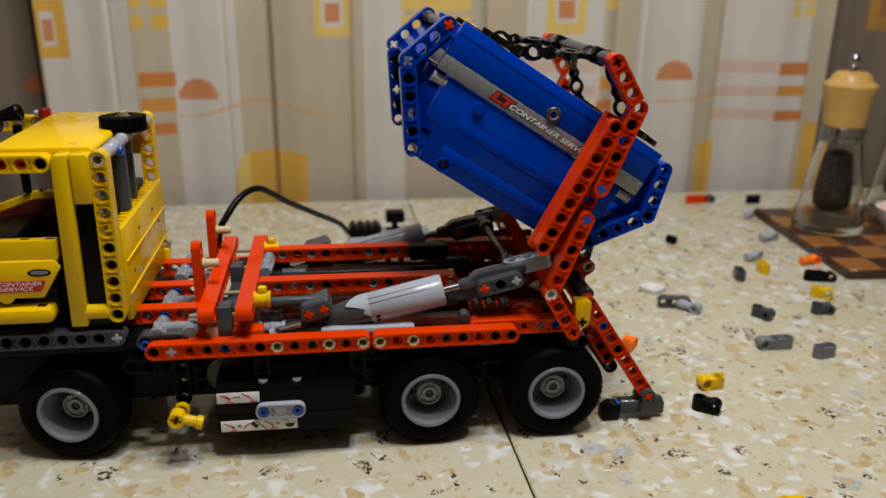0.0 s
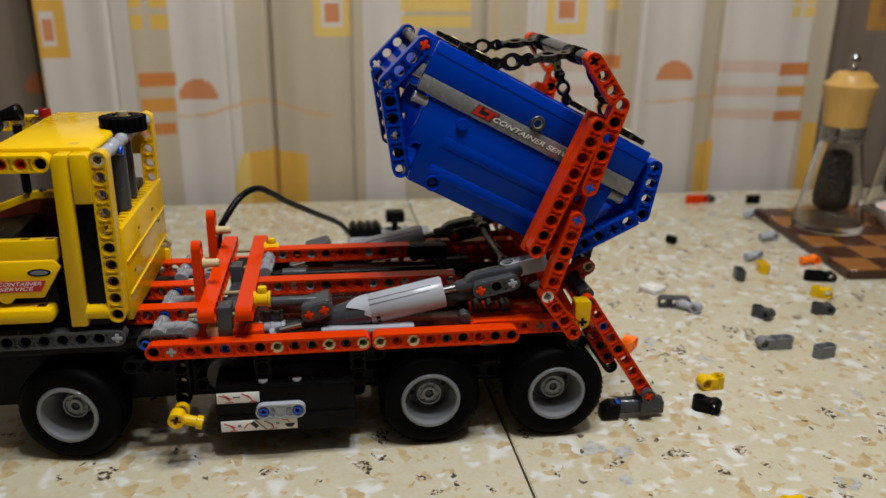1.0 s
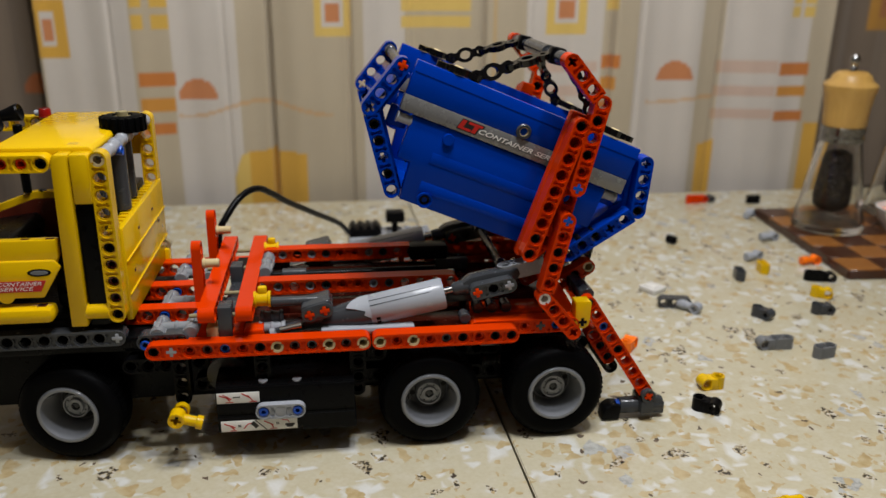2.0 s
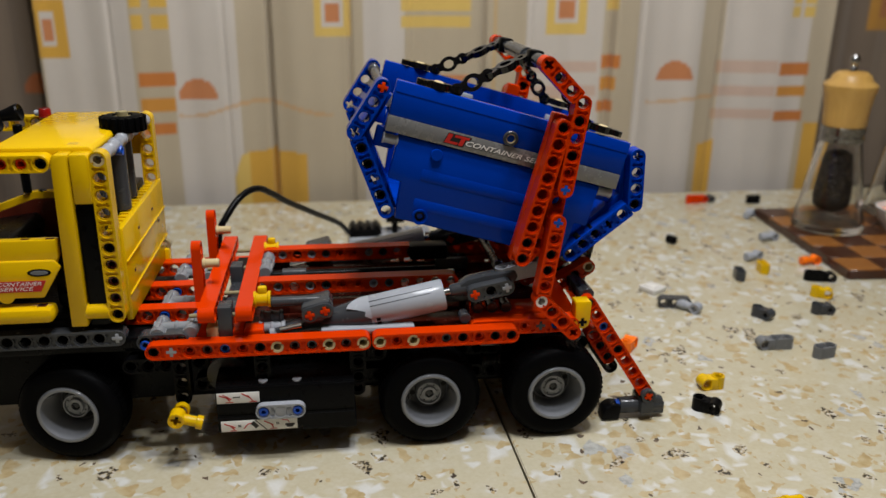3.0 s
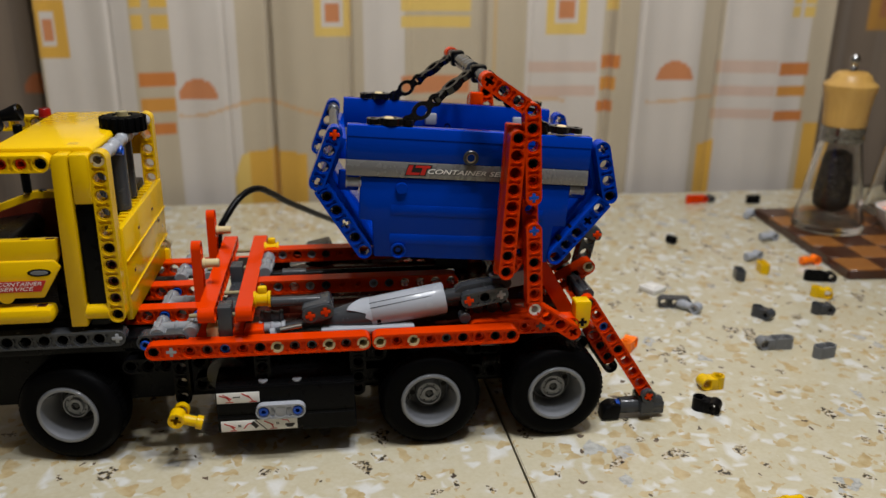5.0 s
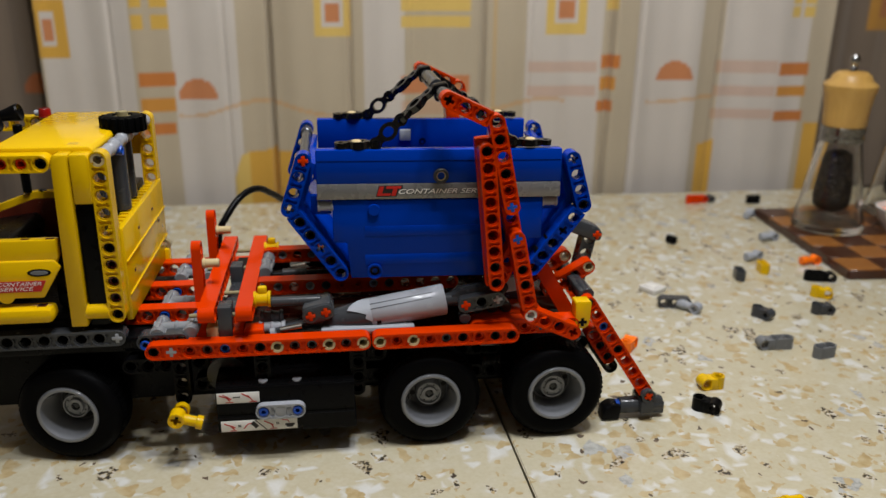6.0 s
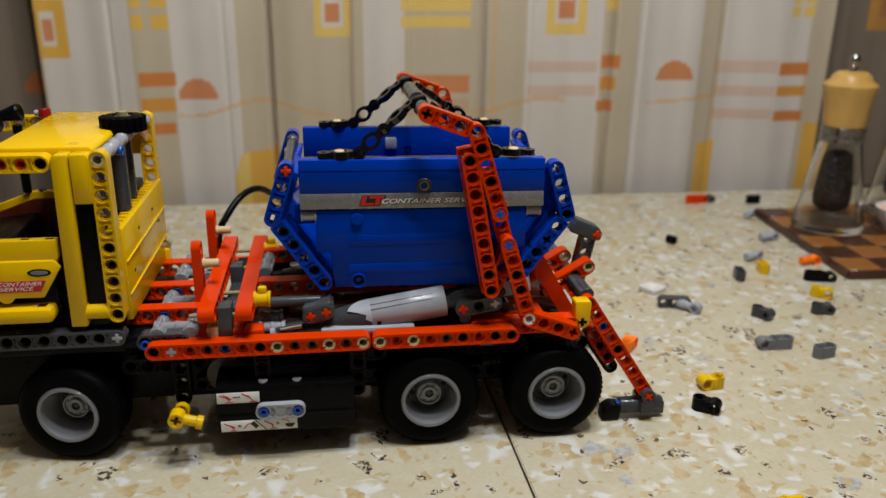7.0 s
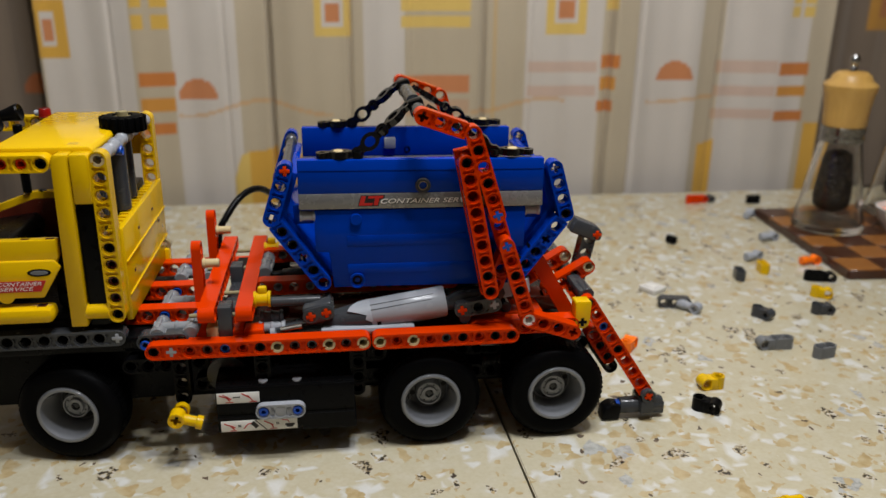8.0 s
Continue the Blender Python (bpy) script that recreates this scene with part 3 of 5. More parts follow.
side_curtain(70.0, 112.0, (), ((88.0, 17.2, 3.2, 4.0),), "printed curtain with an orange square behind the cream one, shade in its brown colour")


# ---------------------------------------------------------------- the truck
truck = thing("toy_truck", "red and yellow plastic brick toy truck with black chassis", "toy truck")


def both(y):
    return (y, 15 - y)


def wheel(x, face, far, front=False):
    """A tyre on a deep dished grey rim with its hub; the outer face towards the near side, or turned for the far one."""
    turn = (180 if far else 0) - (9 if front else 0)
    hub = thing_part("wheel", at(x, 15 - face if far else face, -4.25, 0, 0, turn))
    R, w = 3.12, 2.7
    prof = [(1.88, 0.10), (2.35, -0.02), (2.72, 0.06), (2.93, 0.22), (3.06, 0.48), (R, 0.75), (R, w - 0.75), (3.06, w - 0.48), (2.93, w - 0.2), (2.4, w), (1.88, w - 0.1), (1.88, 0.10)]
    tyre = part("tyre", lathe(prof, 48, "y", soft=50), RUBBER, hub, "black rubber tyre with fine tread")
    # tread blocks round the tyre
    v, f = [], []
    for k in range(56):
        for row, y0 in enumerate((0.55, 1.28)):
            a = 2 * math.pi * (k + 0.5 * row) / 56
            b = len(v)
            for da in (-0.034, 0.034):
                for r in (R - 0.03, R + 0.035):
                    for y in (y0, y0 + 0.66):
                        v.append((r * math.cos(a + da), y, r * math.sin(a + da)))
            f += [[b + i for i in q] for q in ((0, 1, 3, 2), (4, 6, 7, 5), (2, 3, 7, 6), (0, 2, 6, 4), (1, 5, 7, 3))]
    part("tread", mesh_from("tread", v, f), RUBBER, hub)
    deep = 2.0 if front else 1.8
    rim = [(0, deep), (1.22, deep), (1.30, deep - 0.1), (1.36, 0.95), (1.52, 0.42), (1.56, 0.12), (1.60, 0.03), (1.72, 0.0), (1.80, 0.03), (1.86, 0.12),
           (1.88, 0.3), (1.84, 0.34), (1.80, 2.35), (0, 2.35)]
    part("rim", lathe(rim, 48, "y", soft=30), RIM, hub, "light grey deep-dished plastic rim")
    # Dark grey disc: shade at the bottom of the dish, put in as colour.
    part("rim_disc", lathe([(0, deep - 0.012), (1.2, deep - 0.012), (1.2, deep + 0.05), (0, deep + 0.05)], 36, "y"), DGREY, hub, "dark grey disc for the shade inside the rim")
    top = 1.15 if front else 1.0
    core = [(0, top + 0.35), (0.25, top + 0.35), (0.27, top), (0.46, top - 0.02), (0.49, top + 0.16), (0.66, top + 0.16), (0.68, top), (0.76, top), (0.80, top + 0.08), (0.84, deep + 0.02), (0, deep + 0.02)]
    part("hub", lathe(core, 32, "y", soft=30), LGREY, hub, "grey hub with a ring of small holes")
    for k in range(8):
        a = 2 * math.pi * (k + 0.3) / 8
        part("hub_bolt", lathe([(0, 0), (0.045, 0.0), (0.05, 0.03), (0, 0.03)], 8, "y"), BLACK, hub, "", rel(0.575 * math.cos(a), top + 0.145, 0.575 * math.sin(a)))
    if front:
        for a in (25, 150, 270):
            part("hub_lug", box_mesh(0.55, 1.0, 0, 0.35, -0.16, 0.16, 0.06), MGREY, hub, "", rel(0, 1.45, 0, 0, a, 0))
    else:
        for k in range(6):
            a = 2 * math.pi * (k + 0.25) / 6
            part("hub_hole", lathe([(0, 0), (0.17, 0), (0.17, 0.1), (0, 0.1)], 14, "y"), BLACK, hub, "dark hole", rel(1.03 * math.cos(a), deep - 0.035, 1.03 * math.sin(a)))
    part("axle_end", axle_mesh(0.6), DGREY, hub, "", rel(0, top + 0.1, 0))
    return hub


def thing_part(name, m, parent=None):
    ob = new(name)
    ob.empty_display_size = 0.01
    ob.parent = parent or truck
    ob.matrix_basis = m
    return ob


for wx, wf in ((16.1, 0.12), (24.1, 0.12), (-5.52, 0.92)):
    wheel(wx, wf, False, wx < 0)
    wheel(wx, wf, True, wx < 0)
    rod(truck, wx, 2.9, -4.29, 9.2, 0.29, DGREY, "y", "axle")

# side beams with their pins
for y in both(0.5):
    beam(truck, 13, 0, y, 0, RED, axles=(1,), name="side_beam")
    beam(truck, 9, 13, y, 0, RED, name="side_beam")
for i, c, k in ((0, BLACK, "plug"), (4, PINBLUE, "plug"), (6, BLACK, "plug"), (7, TAN, "pin"), (9, DGREY, "plug"), (10, TAN, "pin"), (12, TAN, "pin"), (13, TAN, "pin"), (15, TAN, "pin"),
                (17, DGREY, "plug"), (18, BLACK, "plug"), (20, BLACK, "plug"), (21, BLACK, "plug"), (2, RED, "plug"), (3, BROWN, "plug"), (5, RED, "plug"), (8, BROWN, "plug"), (11, BROWN, "plug"), (14, RED, "plug"), (16, RED, "plug"), (19, RED, "plug")):
    pin(truck, i, 0.07 if k == "pin" else 0.24, 0, c, k)
axle(truck, 1, 0.06, 0, 0.9, LGREY)
for y in both(1.5):
    beam(truck, 7, 19.05, y, 0.1, RED, axles=(4,), name="rear_beam")
pin(truck, 22.05, 1.2, 0.1, RED, "plug")
axle(truck, 23.05, 1.06, 0.1, 0.8, DGREY)
pin(truck, 24.05, 1.14, 0.1, PINBLUE, "plug")

# cross beams and their feet
for x in (3.08, 5.2):
    beam(truck, 14, x, 0.62, 2.0, RED, "y", name="cross_beam")
    for y in (1.15, 11.4):
        block(truck, x - 1.5, x - 0.2, y - 0.1, y + 2.4, -0.4, 0.72, RED, "cross_beam_foot", 0.1)
        if x > 4:
            block(truck, x - 0.2, x + 0.95, y, y + 1.2, -0.4, 0.66, RED, "cross_beam_foot", 0.1)
for y in (1.2, 8.0):
    block(truck, 3.62, 4.42, y - 0.35, y + 0.85, -0.3, 2.3, DGREY, "spacer")
block(truck, 3.66, 4.6, 3.2, 7.6, -0.2, 1.3, DGREY, "cross_filler", 0.1)
block(truck, 3.66, 4.6, 9.2, 12.4, -0.2, 1.3, BLACK, "cross_filler", 0.1)
block(truck, 2.9, 3.6, 0.98, 2.2, -0.3, 1.0, TAN, "tan_brick")
for y in (1.6, 5.0, 9.5, 13.0):
    rod(truck, 1.9, y, 1.55, 3.6, 0.13, DULL_TAN, "x", "cross_axle")

# inner rails
RAIL = ((5.0, LGREY), (10.95, TAN))
for y, c in RAIL:
    beam(truck, 13, 5.9, y, 1.94, RED, name="inner_rail")
    block(truck, 7.5, 18.5, y - 0.4, y + 0.4, 0.1, 0.95, BROWN, "lower_rail", 0.1)
    for i in (1, 3, 4, 7, 8):
        pin(truck, 5.9 + i, y - 0.33, 1.94, LGREY if i in (1, 3, 7) else DGREY, "plug")
    for i in (5, 6):
        pin(truck, 5.9 + i, y - 0.33, 1.94, RED, "plug")
    block(truck, 17.6, 20.0, y - 0.6, y + 0.6, 0.5, 1.4, DGREY, "rail_end", 0.15)
for y, z in ((13.6, 0.6), (12.6, 1.55)):
    beam(truck, 9, 17.5, y, z, RED, name="far_rail")
# Dark sheet added behind the far rails so their holes look shaded.
block(truck, 17.3, 25.6, 14.15, 14.4, -0.1, 2.1, BROWN, "rail_backing", 0.05)
block(truck, 15.7, 18.5, 10.1, 11.5, 1.35, 2.5, BLACK, "rail_pad", 0.3)
block(truck, 6.2, 21, 6.2, 9.0, -0.8, 0.1, BROWN, "bed_plate", 0.1)
block(truck, 19.0, 23.5, 2.3, 4.4, -0.3, 0.6, RED, "rear_plate", 0.12)
block(truck, 19.0, 25.5, 5.0, 12.0, -0.6, 0.4, BROWN, "rear_bed", 0.12)
for x, y in ((19.3, 2.3), (20.2, 2.3), (21.1, 2.3)):
    rod(truck, x, y, 0.9, 0.9, 0.36, DGREY, "y", "roller")
rod(truck, 18.3, 1.2, 0.75, 0.8, 0.36, DGREY, "y", "roller")
block(truck, 9.5, 15.2, 0.98, 1.75, 0.08, 0.56, LGREY, "slide_strip", 0.2)

# tabs that meet the container, with tan buffers
for y in (4.4, 11.0):
    t = part("stop_tab", beam_mesh(6, (), 0.28), RED, truck, "", at(2.2, y, -0.2, 0, -90, 0) @ pose(0, 0, 0, 90, 0, 0))
    rod(truck, 2.45, y - 0.1, 3.85, 1.05, 0.27, TAN, "x", "buffer")
    part("buffer_collar", lathe([(0.27, 0), (0.34, 0.02), (0.34, 0.14), (0.27, 0.16)], 16, "x"), TAN, truck, "", at(2.5, y - 0.1, 3.85))

# connectors between cab and bed
def connector(parent, x, y, z, length, color, rz=0, ry=0, name="axle_connector"):
    """A moulded axle connector along x: ribbed barrel with collars."""
    key = ("conn", length)
    if key not in MESHES:
        MESHES[key] = lathe([(0, 0), (0.36, 0), (0.42, 0.05), (0.42, 0.22), (0.34, 0.27), (0.34, length / 2 - 0.1), (0.39, length / 2 - 0.05), (0.39, length / 2 + 0.05),
                             (0.34, length / 2 + 0.1), (0.34, length - 0.27), (0.42, length - 0.22), (0.42, length - 0.05), (0.36, length), (0, length)], 18, "x")
    return part(name, MESHES[key], color, parent, "", at(x, y, z, 0, ry, rz))


def axle_block(parent, x, y, z, color):
    """A ribbed connector barrel lying across the bed."""
    prof = [(0, -1.0), (0.36, -1.0), (0.42, -0.92), (0.42, -0.55), (0.33, -0.45), (0.33, 0.45), (0.42, 0.55), (0.42, 0.92), (0.36, 1.0), (0.2, 1.0), (0.18, 0.7), (0, 0.7)]
    part("cross_block", lathe(prof, 18, "y"), color, parent, "", at(x, y, z))
    part("block_rib", box_mesh(-0.10, 0.10, -0.9, 0.9, -0.46, 0.46, 0.05), color, parent, "", at(x, y, z))
    part("block_rib", box_mesh(-0.46, 0.46, -0.9, 0.9, -0.10, 0.10, 0.05), color, parent, "", at(x, y, z))


for y, z in ((1.9, 0.75), (5.3, 1.0), (10.2, 1.0), (13.0, 0.75)):
    axle_block(truck, 0.15, y, z, FGREY)
    axle_block(truck, 2.0, y + 0.1, z, FGREY)
    connector(truck, -0.2, y, z, 2.6, FGREY)
for y, x in ((3.5, -2.8), (7.3, -2.7), (11.6, -2.6)):
    beam(truck, 6, x, y, 1.0, RED, name="link_beam")
    pin(truck, x + 3, y - 0.5, 1.0, PINBLUE, "plug")
    pin(truck, x + 5, y - 0.5, 1.0, PINBLUE, "plug")
beam(truck, 3, -0.55, 1.2, 0.35, DGREY, name="link_beam")
pin(truck, -0.55, 0.66, 0.2, PINBLUE, "plug")
for y in (3.0, 12.2):
    part("bushing", lathe([(0, 0), (0.5, 0), (0.5, 0.12), (0.42, 0.16), (0.42, 0.80), (0.5, 0.84), (0.5, 1.0), (0, 1.0)], 20, "x"), YELLOW, truck, "", at(5.62, y - 0.7, 2.15))
    block(truck, 5.85, 6.4, y - 0.85, y - 0.35, 2.45, 2.95, YELLOW, "bushing_ear", 0.14)
    rod(truck, 6.6, y - 0.7, 1.95, 3.0, 0.3, DGREY, "x", "shaft")
    connector(truck, 5.9, y - 0.4, 0.9, 1.4, DGREY)
    connector(truck, 5.8, y - 0.7, 0.3, 1.6, LGREY)
for y in (7.6,):
    axle_block(truck, 5.95, y, 2.2, FGREY)
    axle_block(truck, 5.95, y + 1.9, 1.9, FGREY)
    rod(truck, 6.3, y, 1.6, 11, 0.33, BLACK, "x", "drive_shaft")
    rod(truck, 7.0, y - 0.1, 1.75, 1.6, 0.36, DGREY, "x", "shaft_sleeve")

# chassis under the bed
for y in (3.6, 5.6, 9.4, 11.4):
    beam(truck, 15, 2, y, -2.2, BLACK, name="chassis_beam")
    beam(truck, 11, 16.4, y, -2.2, BLACK, name="chassis_beam")
    beam(truck, 15, 2, y, -3.8, BLACK, name="chassis_beam")
    beam(truck, 11, 16.4, y, -3.9, BLACK, name="chassis_beam")
# Black core block, added to stop light coming through the chassis.
block(truck, 1, 26, 4.2, 10.8, -5.2, -1.0, BLACK, "gearbox", 0.2)
block(truck, 3.2, 22, 3.2, 11.8, -1.0, -0.55, BROWN, "floor_plate", 0.1)
for x in (1.22, 11.65):
    for y in both(1.6):
        beam(truck, 4, x, y, -3.6, BLACK, "u", name="hanger_beam")
for x, n in ((-1.6, 3), (12.0, 2)):
    beam(truck, n, x, 1.8, -1.35, BLACK, name="hanger_beam")
for x in (6.0, 11.7):
    beam(truck, 3, x, 1.2, -2.6, BLACK, "u", name="hanger_beam")
part("gear", lathe([(0.3, 0), (1.2, 0), (1.25, 0.1), (1.25, 0.4), (1.2, 0.5), (0.3, 0.5), (0.3, 0)], 40, "y"), DGREY, truck, "dark grey gear wheel", at(3.7, 2.2, -2.7))
block(truck, 19.4, 20.8, 2.2, 3.4, -1.7, -0.9, DGREY, "axle_carrier", 0.1)
connector(truck, 19.5, 2.2, -2.6, 1.3, BLACK)

# black side box with stickers
side = thing_part("side_box", at(0, 0, 0))
outline = [(0.05, -5.5), (0.0, -5.2), (0.0, -4.45), (0.12, -4.4), (0.12, -4.2), (0.0, -4.15), (0.0, -2.75), (0.10, -2.5), (0.9, -2.25), (3.3, -2.2), (3.3, -5.5)]
bx = bmesh.new()
ra = [bx.verts.new(Vector((3.25, y, z)) * S) for y, z in outline]
rb = [bx.verts.new(Vector((11.4, y, z)) * S) for y, z in outline]
bx.faces.new(ra)
bx.faces.new(rb[::-1])
for i in range(len(outline)):
    j = (i + 1) % len(outline)
    bx.faces.new([ra[i], rb[i], rb[j], ra[j]])
bmesh.ops.recalc_face_normals(bx, faces=bx.faces)
bmesh.ops.bevel(bx, geom=bx.edges[:], offset=0.05 * S, segments=2, affect="EDGES")
part("box_shell", bx, BLACK, side, "", pose(0, 0, 0))
for o in side.children:
    smooth(o.data, 40)
part("box_step", box_mesh(8.2, 11.5, 0.02, 3.0, -5.62, -5.0, 0.08), BLACK, side)
part("plate_beam", beam_mesh(3, (), 0.24), LGREY, side, "light grey thin three-hole beam", rel(6, -0.2, -4.0))
part("plate_web", box_mesh(-0.34, 0.34, -0.2, 0.1, -0.4, 0.4, 0.05), LGREY, side, "", rel(7, -0.2, -4.0))
for x in (6, 8):
    part("pin", lathe([(0.13, 0), (0.27, 0), (0.29, 0.03), (0.29, 0.5), (0.13, 0.5), (0.13, 0)], 20, "y"), PINBLUE, side, "blue pin", rel(x, -0.42, -4.0))
    part("stud", lathe([(0, 0), (0.28, 0), (0.28, 0.17), (0.24, 0.2), (0, 0.2)], 20), LGREY, side, "pale grey round stud", rel(x, 0.55, -2.52))


def sticker(parent, x0, x1, y, z0, z1, marks):
    """A white sticker with small red and black pictogram strokes."""
    plate = part("sticker", box_mesh(x0, x1, -0.02, 0.03, z0, z1, 0.01), STICK_W, parent, "white sticker with red and black pictograms", rel(0, y, 0))
    for a, b, w, mat in marks:
        (ax, az), (bx_, bz) = a, b
        ln = math.hypot(bx_ - ax, bz - az)
        part("stroke", box_mesh(0, ln, -0.035, 0.02, -w / 2, w / 2, 0), mat, plate, "", rel(ax, 0, az, 0, -math.degrees(math.atan2(bz - az, bx_ - ax)), 0))


r_, k_ = STICK_R, STICK_K
sticker(side, 3.30, 5.78, 0, -3.50, -2.80, [((3.45, -2.95), (4.15, -3.22), 0.07, r_), ((3.65, -2.9), (4.0, -3.1), 0.05, r_), ((3.85, -3.05), (4.05, -3.35), 0.06, r_), ((3.8, -3.42), (4.25, -3.42), 0.04, r_),
                                             ((4.75, -2.86), (5.2, -3.15), 0.07, r_), ((5.1, -3.0), (5.4, -3.4), 0.06, r_), ((5.2, -3.44), (5.6, -3.44), 0.05, r_), ((4.25, -3.1), (4.65, -3.1), 0.06, k_), ((4.27, -3.05), (4.27, -3.17), 0.04, k_), ((4.63, -3.05), (4.63, -3.17), 0.04, k_)])
sticker(side, 3.42, 7.92, 0, -5.42, -4.70, [((3.6, -4.85), (4.25, -5.15), 0.07, r_), ((3.95, -5.0), (4.2, -5.3), 0.06, r_), ((3.95, -5.36), (4.3, -5.36), 0.04, r_), ((4.4, -5.0), (4.6, -5.0), 0.04, k_), ((4.4, -5.1), (4.6, -5.1), 0.04, k_),
                                             ((4.75, -5.25), (5.0, -4.95), 0.06, r_), ((5.0, -4.95), (5.2, -4.9), 0.05, r_), ((5.25, -4.85), (5.55, -5.2), 0.26, k_), ((5.45, -4.72), (6.1, -5.4), 0.05, k_)] + [
                                             ((5.95, -4.8), (6.5, -5.1), 0.07, r_), ((6.35, -5.0), (6.5, -5.3), 0.06, r_), ((6.3, -5.34), (6.7, -5.34), 0.05, r_), ((6.65, -4.95), (6.85, -4.95), 0.04, k_), ((6.65, -5.05), (6.85, -5.05), 0.04, k_),
                                             ((7.0, -4.78), (7.35, -4.82), 0.05, r_), ((7.35, -4.82), (7.45, -5.0), 0.05, r_), ((7.2, -5.12), (7.75, -5.12), 0.14, k_), ((7.28, -5.24), (7.66, -5.24), 0.12, k_)])

# yellow connector below the side beam
yc = thing_part("yellow_connector", at(1.0, -0.3, -4.08, 0, 17, 0))
part("collar", beam_mesh(1, (0,), 0.45), YELLOW, yc)
part("barrel", lathe([(0, 0.3), (0.32, 0.3), (0.32, 1.1), (0.42, 1.15), (0.42, 1.5), (0.3, 1.52), (0, 1.52)], 18, "x"), YELLOW, yc)
part("cheek", beam_mesh(1, (), 0.2), YELLOW, yc, "", rel(0.15, 0.55, 0.22))
rod(truck, 1.0, -0.2, -4.1, 2.5, 0.16, BLACK, "y", "lever_axle")

# rear legs, feet and yellow brackets
for y, sg in ((2.2, 1), (12.8, -1)):
    leg = part("outrigger_leg", beam_mesh(9, (8,)), RED, truck, "", at(26.32, y, 1.13, 0, 56.5, 0))
    for i, c in ((2, PINBLUE), (4, BLACK), (0, DGREY)):
        part("pin", plug_mesh(), c, leg, "", rel(i, -0.3, 0))
    part("axle_end", axle_mesh(0.6), RED, leg, "red cross axle end", rel(8, -0.9, 0))
    foot = thing_part("foot", at(30.72, y, -5.54))
    part("sole", lathe([(0, -1.7), (0.5, -1.7), (0.56, -1.62), (0.56, 1.2), (0.48, 1.3), (0, 1.3)], 20, "x"), DGREY, foot, "", rel(0.0, 0.0, -1.0))
    part("heel", prism([(0.35, -1.5), (1.35, -1.55), (1.35, -0.75), (0.9, -0.35), (0.35, -0.2)], -0.5, 0.5, 0.08), DGREY, foot)
    for dy in (-0.72, 0.72):
        part("lug", beam_mesh(1, (0,), 0.2), DGREY, foot, "", rel(0, dy, 0))
    part("lug_base", box_mesh(-0.45, 0.45, -0.9, 0.9, -1.3, -0.35, 0.1), DGREY, foot)
    part("pad", prism([(-3.0, -1.8), (-1.75, -1.8), (-1.65, -0.75), (-2.3, -0.65), (-2.85, -0.95)], -0.6, 0.5, 0.15), BLACK, foot, "black rubber toe")
    part("pad_pin", lathe([(0, -1.95), (0.4, -1.95), (0.4, -1.65), (0, -1.65)], 14, "x"), PINBLUE, foot, "", rel(0, 0, -1.0))
    yb = thing_part("yellow_bracket", at(25.72, y - 0.7 if sg > 0 else y + 0.7, 0.22))
    part("cross_hole", axle_mesh(0.3), BLACK, yb, "dark cross hole", rel(0, -0.475, 0))
    part("plate", prism([(-0.47, 0.0), (-0.40, -0.24), (-0.23, -0.41), (0.0, -0.47), (0.23, -0.41), (0.40, -0.24), (0.47, 0.0), (0.52, 1.25), (0.44, 1.38), (-0.46, 1.38), (-0.52, 1.25)], -0.45, 0.46, 0.05), YELLOW, yb)
for y in (3.6, 11.4):
    part("brace_beam", beam_mesh(6), RED, truck, "", at(23.0, y - 0.1, 3.95, 0, 59, 0) @ pose(0, 0, 0, 90, 0, 0))
    rod(truck, 26.4, y - 1.2, 1.5, 1.8, 0.42, DGREY, "y", "pivot_boss")
block(truck, 25.8, 26.7, 2.4, 12.6, 1.0, 1.8, DGREY, "rear_crossbar", 0.2)
beam(truck, 3, 27.0, 2.9, -1.4, RED, turn=-56, name="leg_brace")
beam(truck, 3, 27.3, 3.1, -2.2, BLACK, turn=-56, name="leg_brace")
for y, dx, dz in ((5.6, 0.0, 0.0), (7.2, -1.2, 0.25)):
    beam(truck, 4, 24.65 + dx, y, 0.75 + dz, RED, turn=31, name="lever_beam")
    pin(truck, 27.25 + dx, y - 0.43, 2.32 + dz, TAN, "pin")
lv = thing_part("rear_lever", at(27.2, 6.5, 2.1))
part("upright", beam_mesh(4), DGREY, lv, "", rel(-0.35, 0, -1.1, 0, -79, 0))
part("head", prism([(-1.15, 2.45), (0.5, 1.75), (1.0, 1.75), (1.15, 2.2), (0.85, 2.7), (-0.7, 3.35)], -0.6, 0.6, 0.15), DGREY, lv)
part("axle_end", axle_mesh(1.4), RED, lv, "red axle end", rel(0.72, -0.7, 2.2))

# ---------------------------------------------------------------- cab
CX, CY, CZ = -1.88, 1.235, 1.17
for y in (CY, CY + 12):
    beam(truck, 10, CX, y, 2.17, YELLOW, "u", name="cab_column")
    beam(truck, 7, -10.8, y, 11.0, YELLOW, name="roof_beam")
pin(truck, CX, CY - 0.44, 11.17, TAN, "pin")
for i, c in ((6, BLACK), (5, RED), (4, RED), (3, RED)):
    pin(truck, -10.8 + i, CY - 0.3, 11.0, c, "plug")
for k, c in ((0, BLACK), (1, BROWN), (2, BROWN), (3, BROWN), (4, BLACK)):
    pin(truck, CX, CY - 0.22, 2.17 + k, c, "plug")
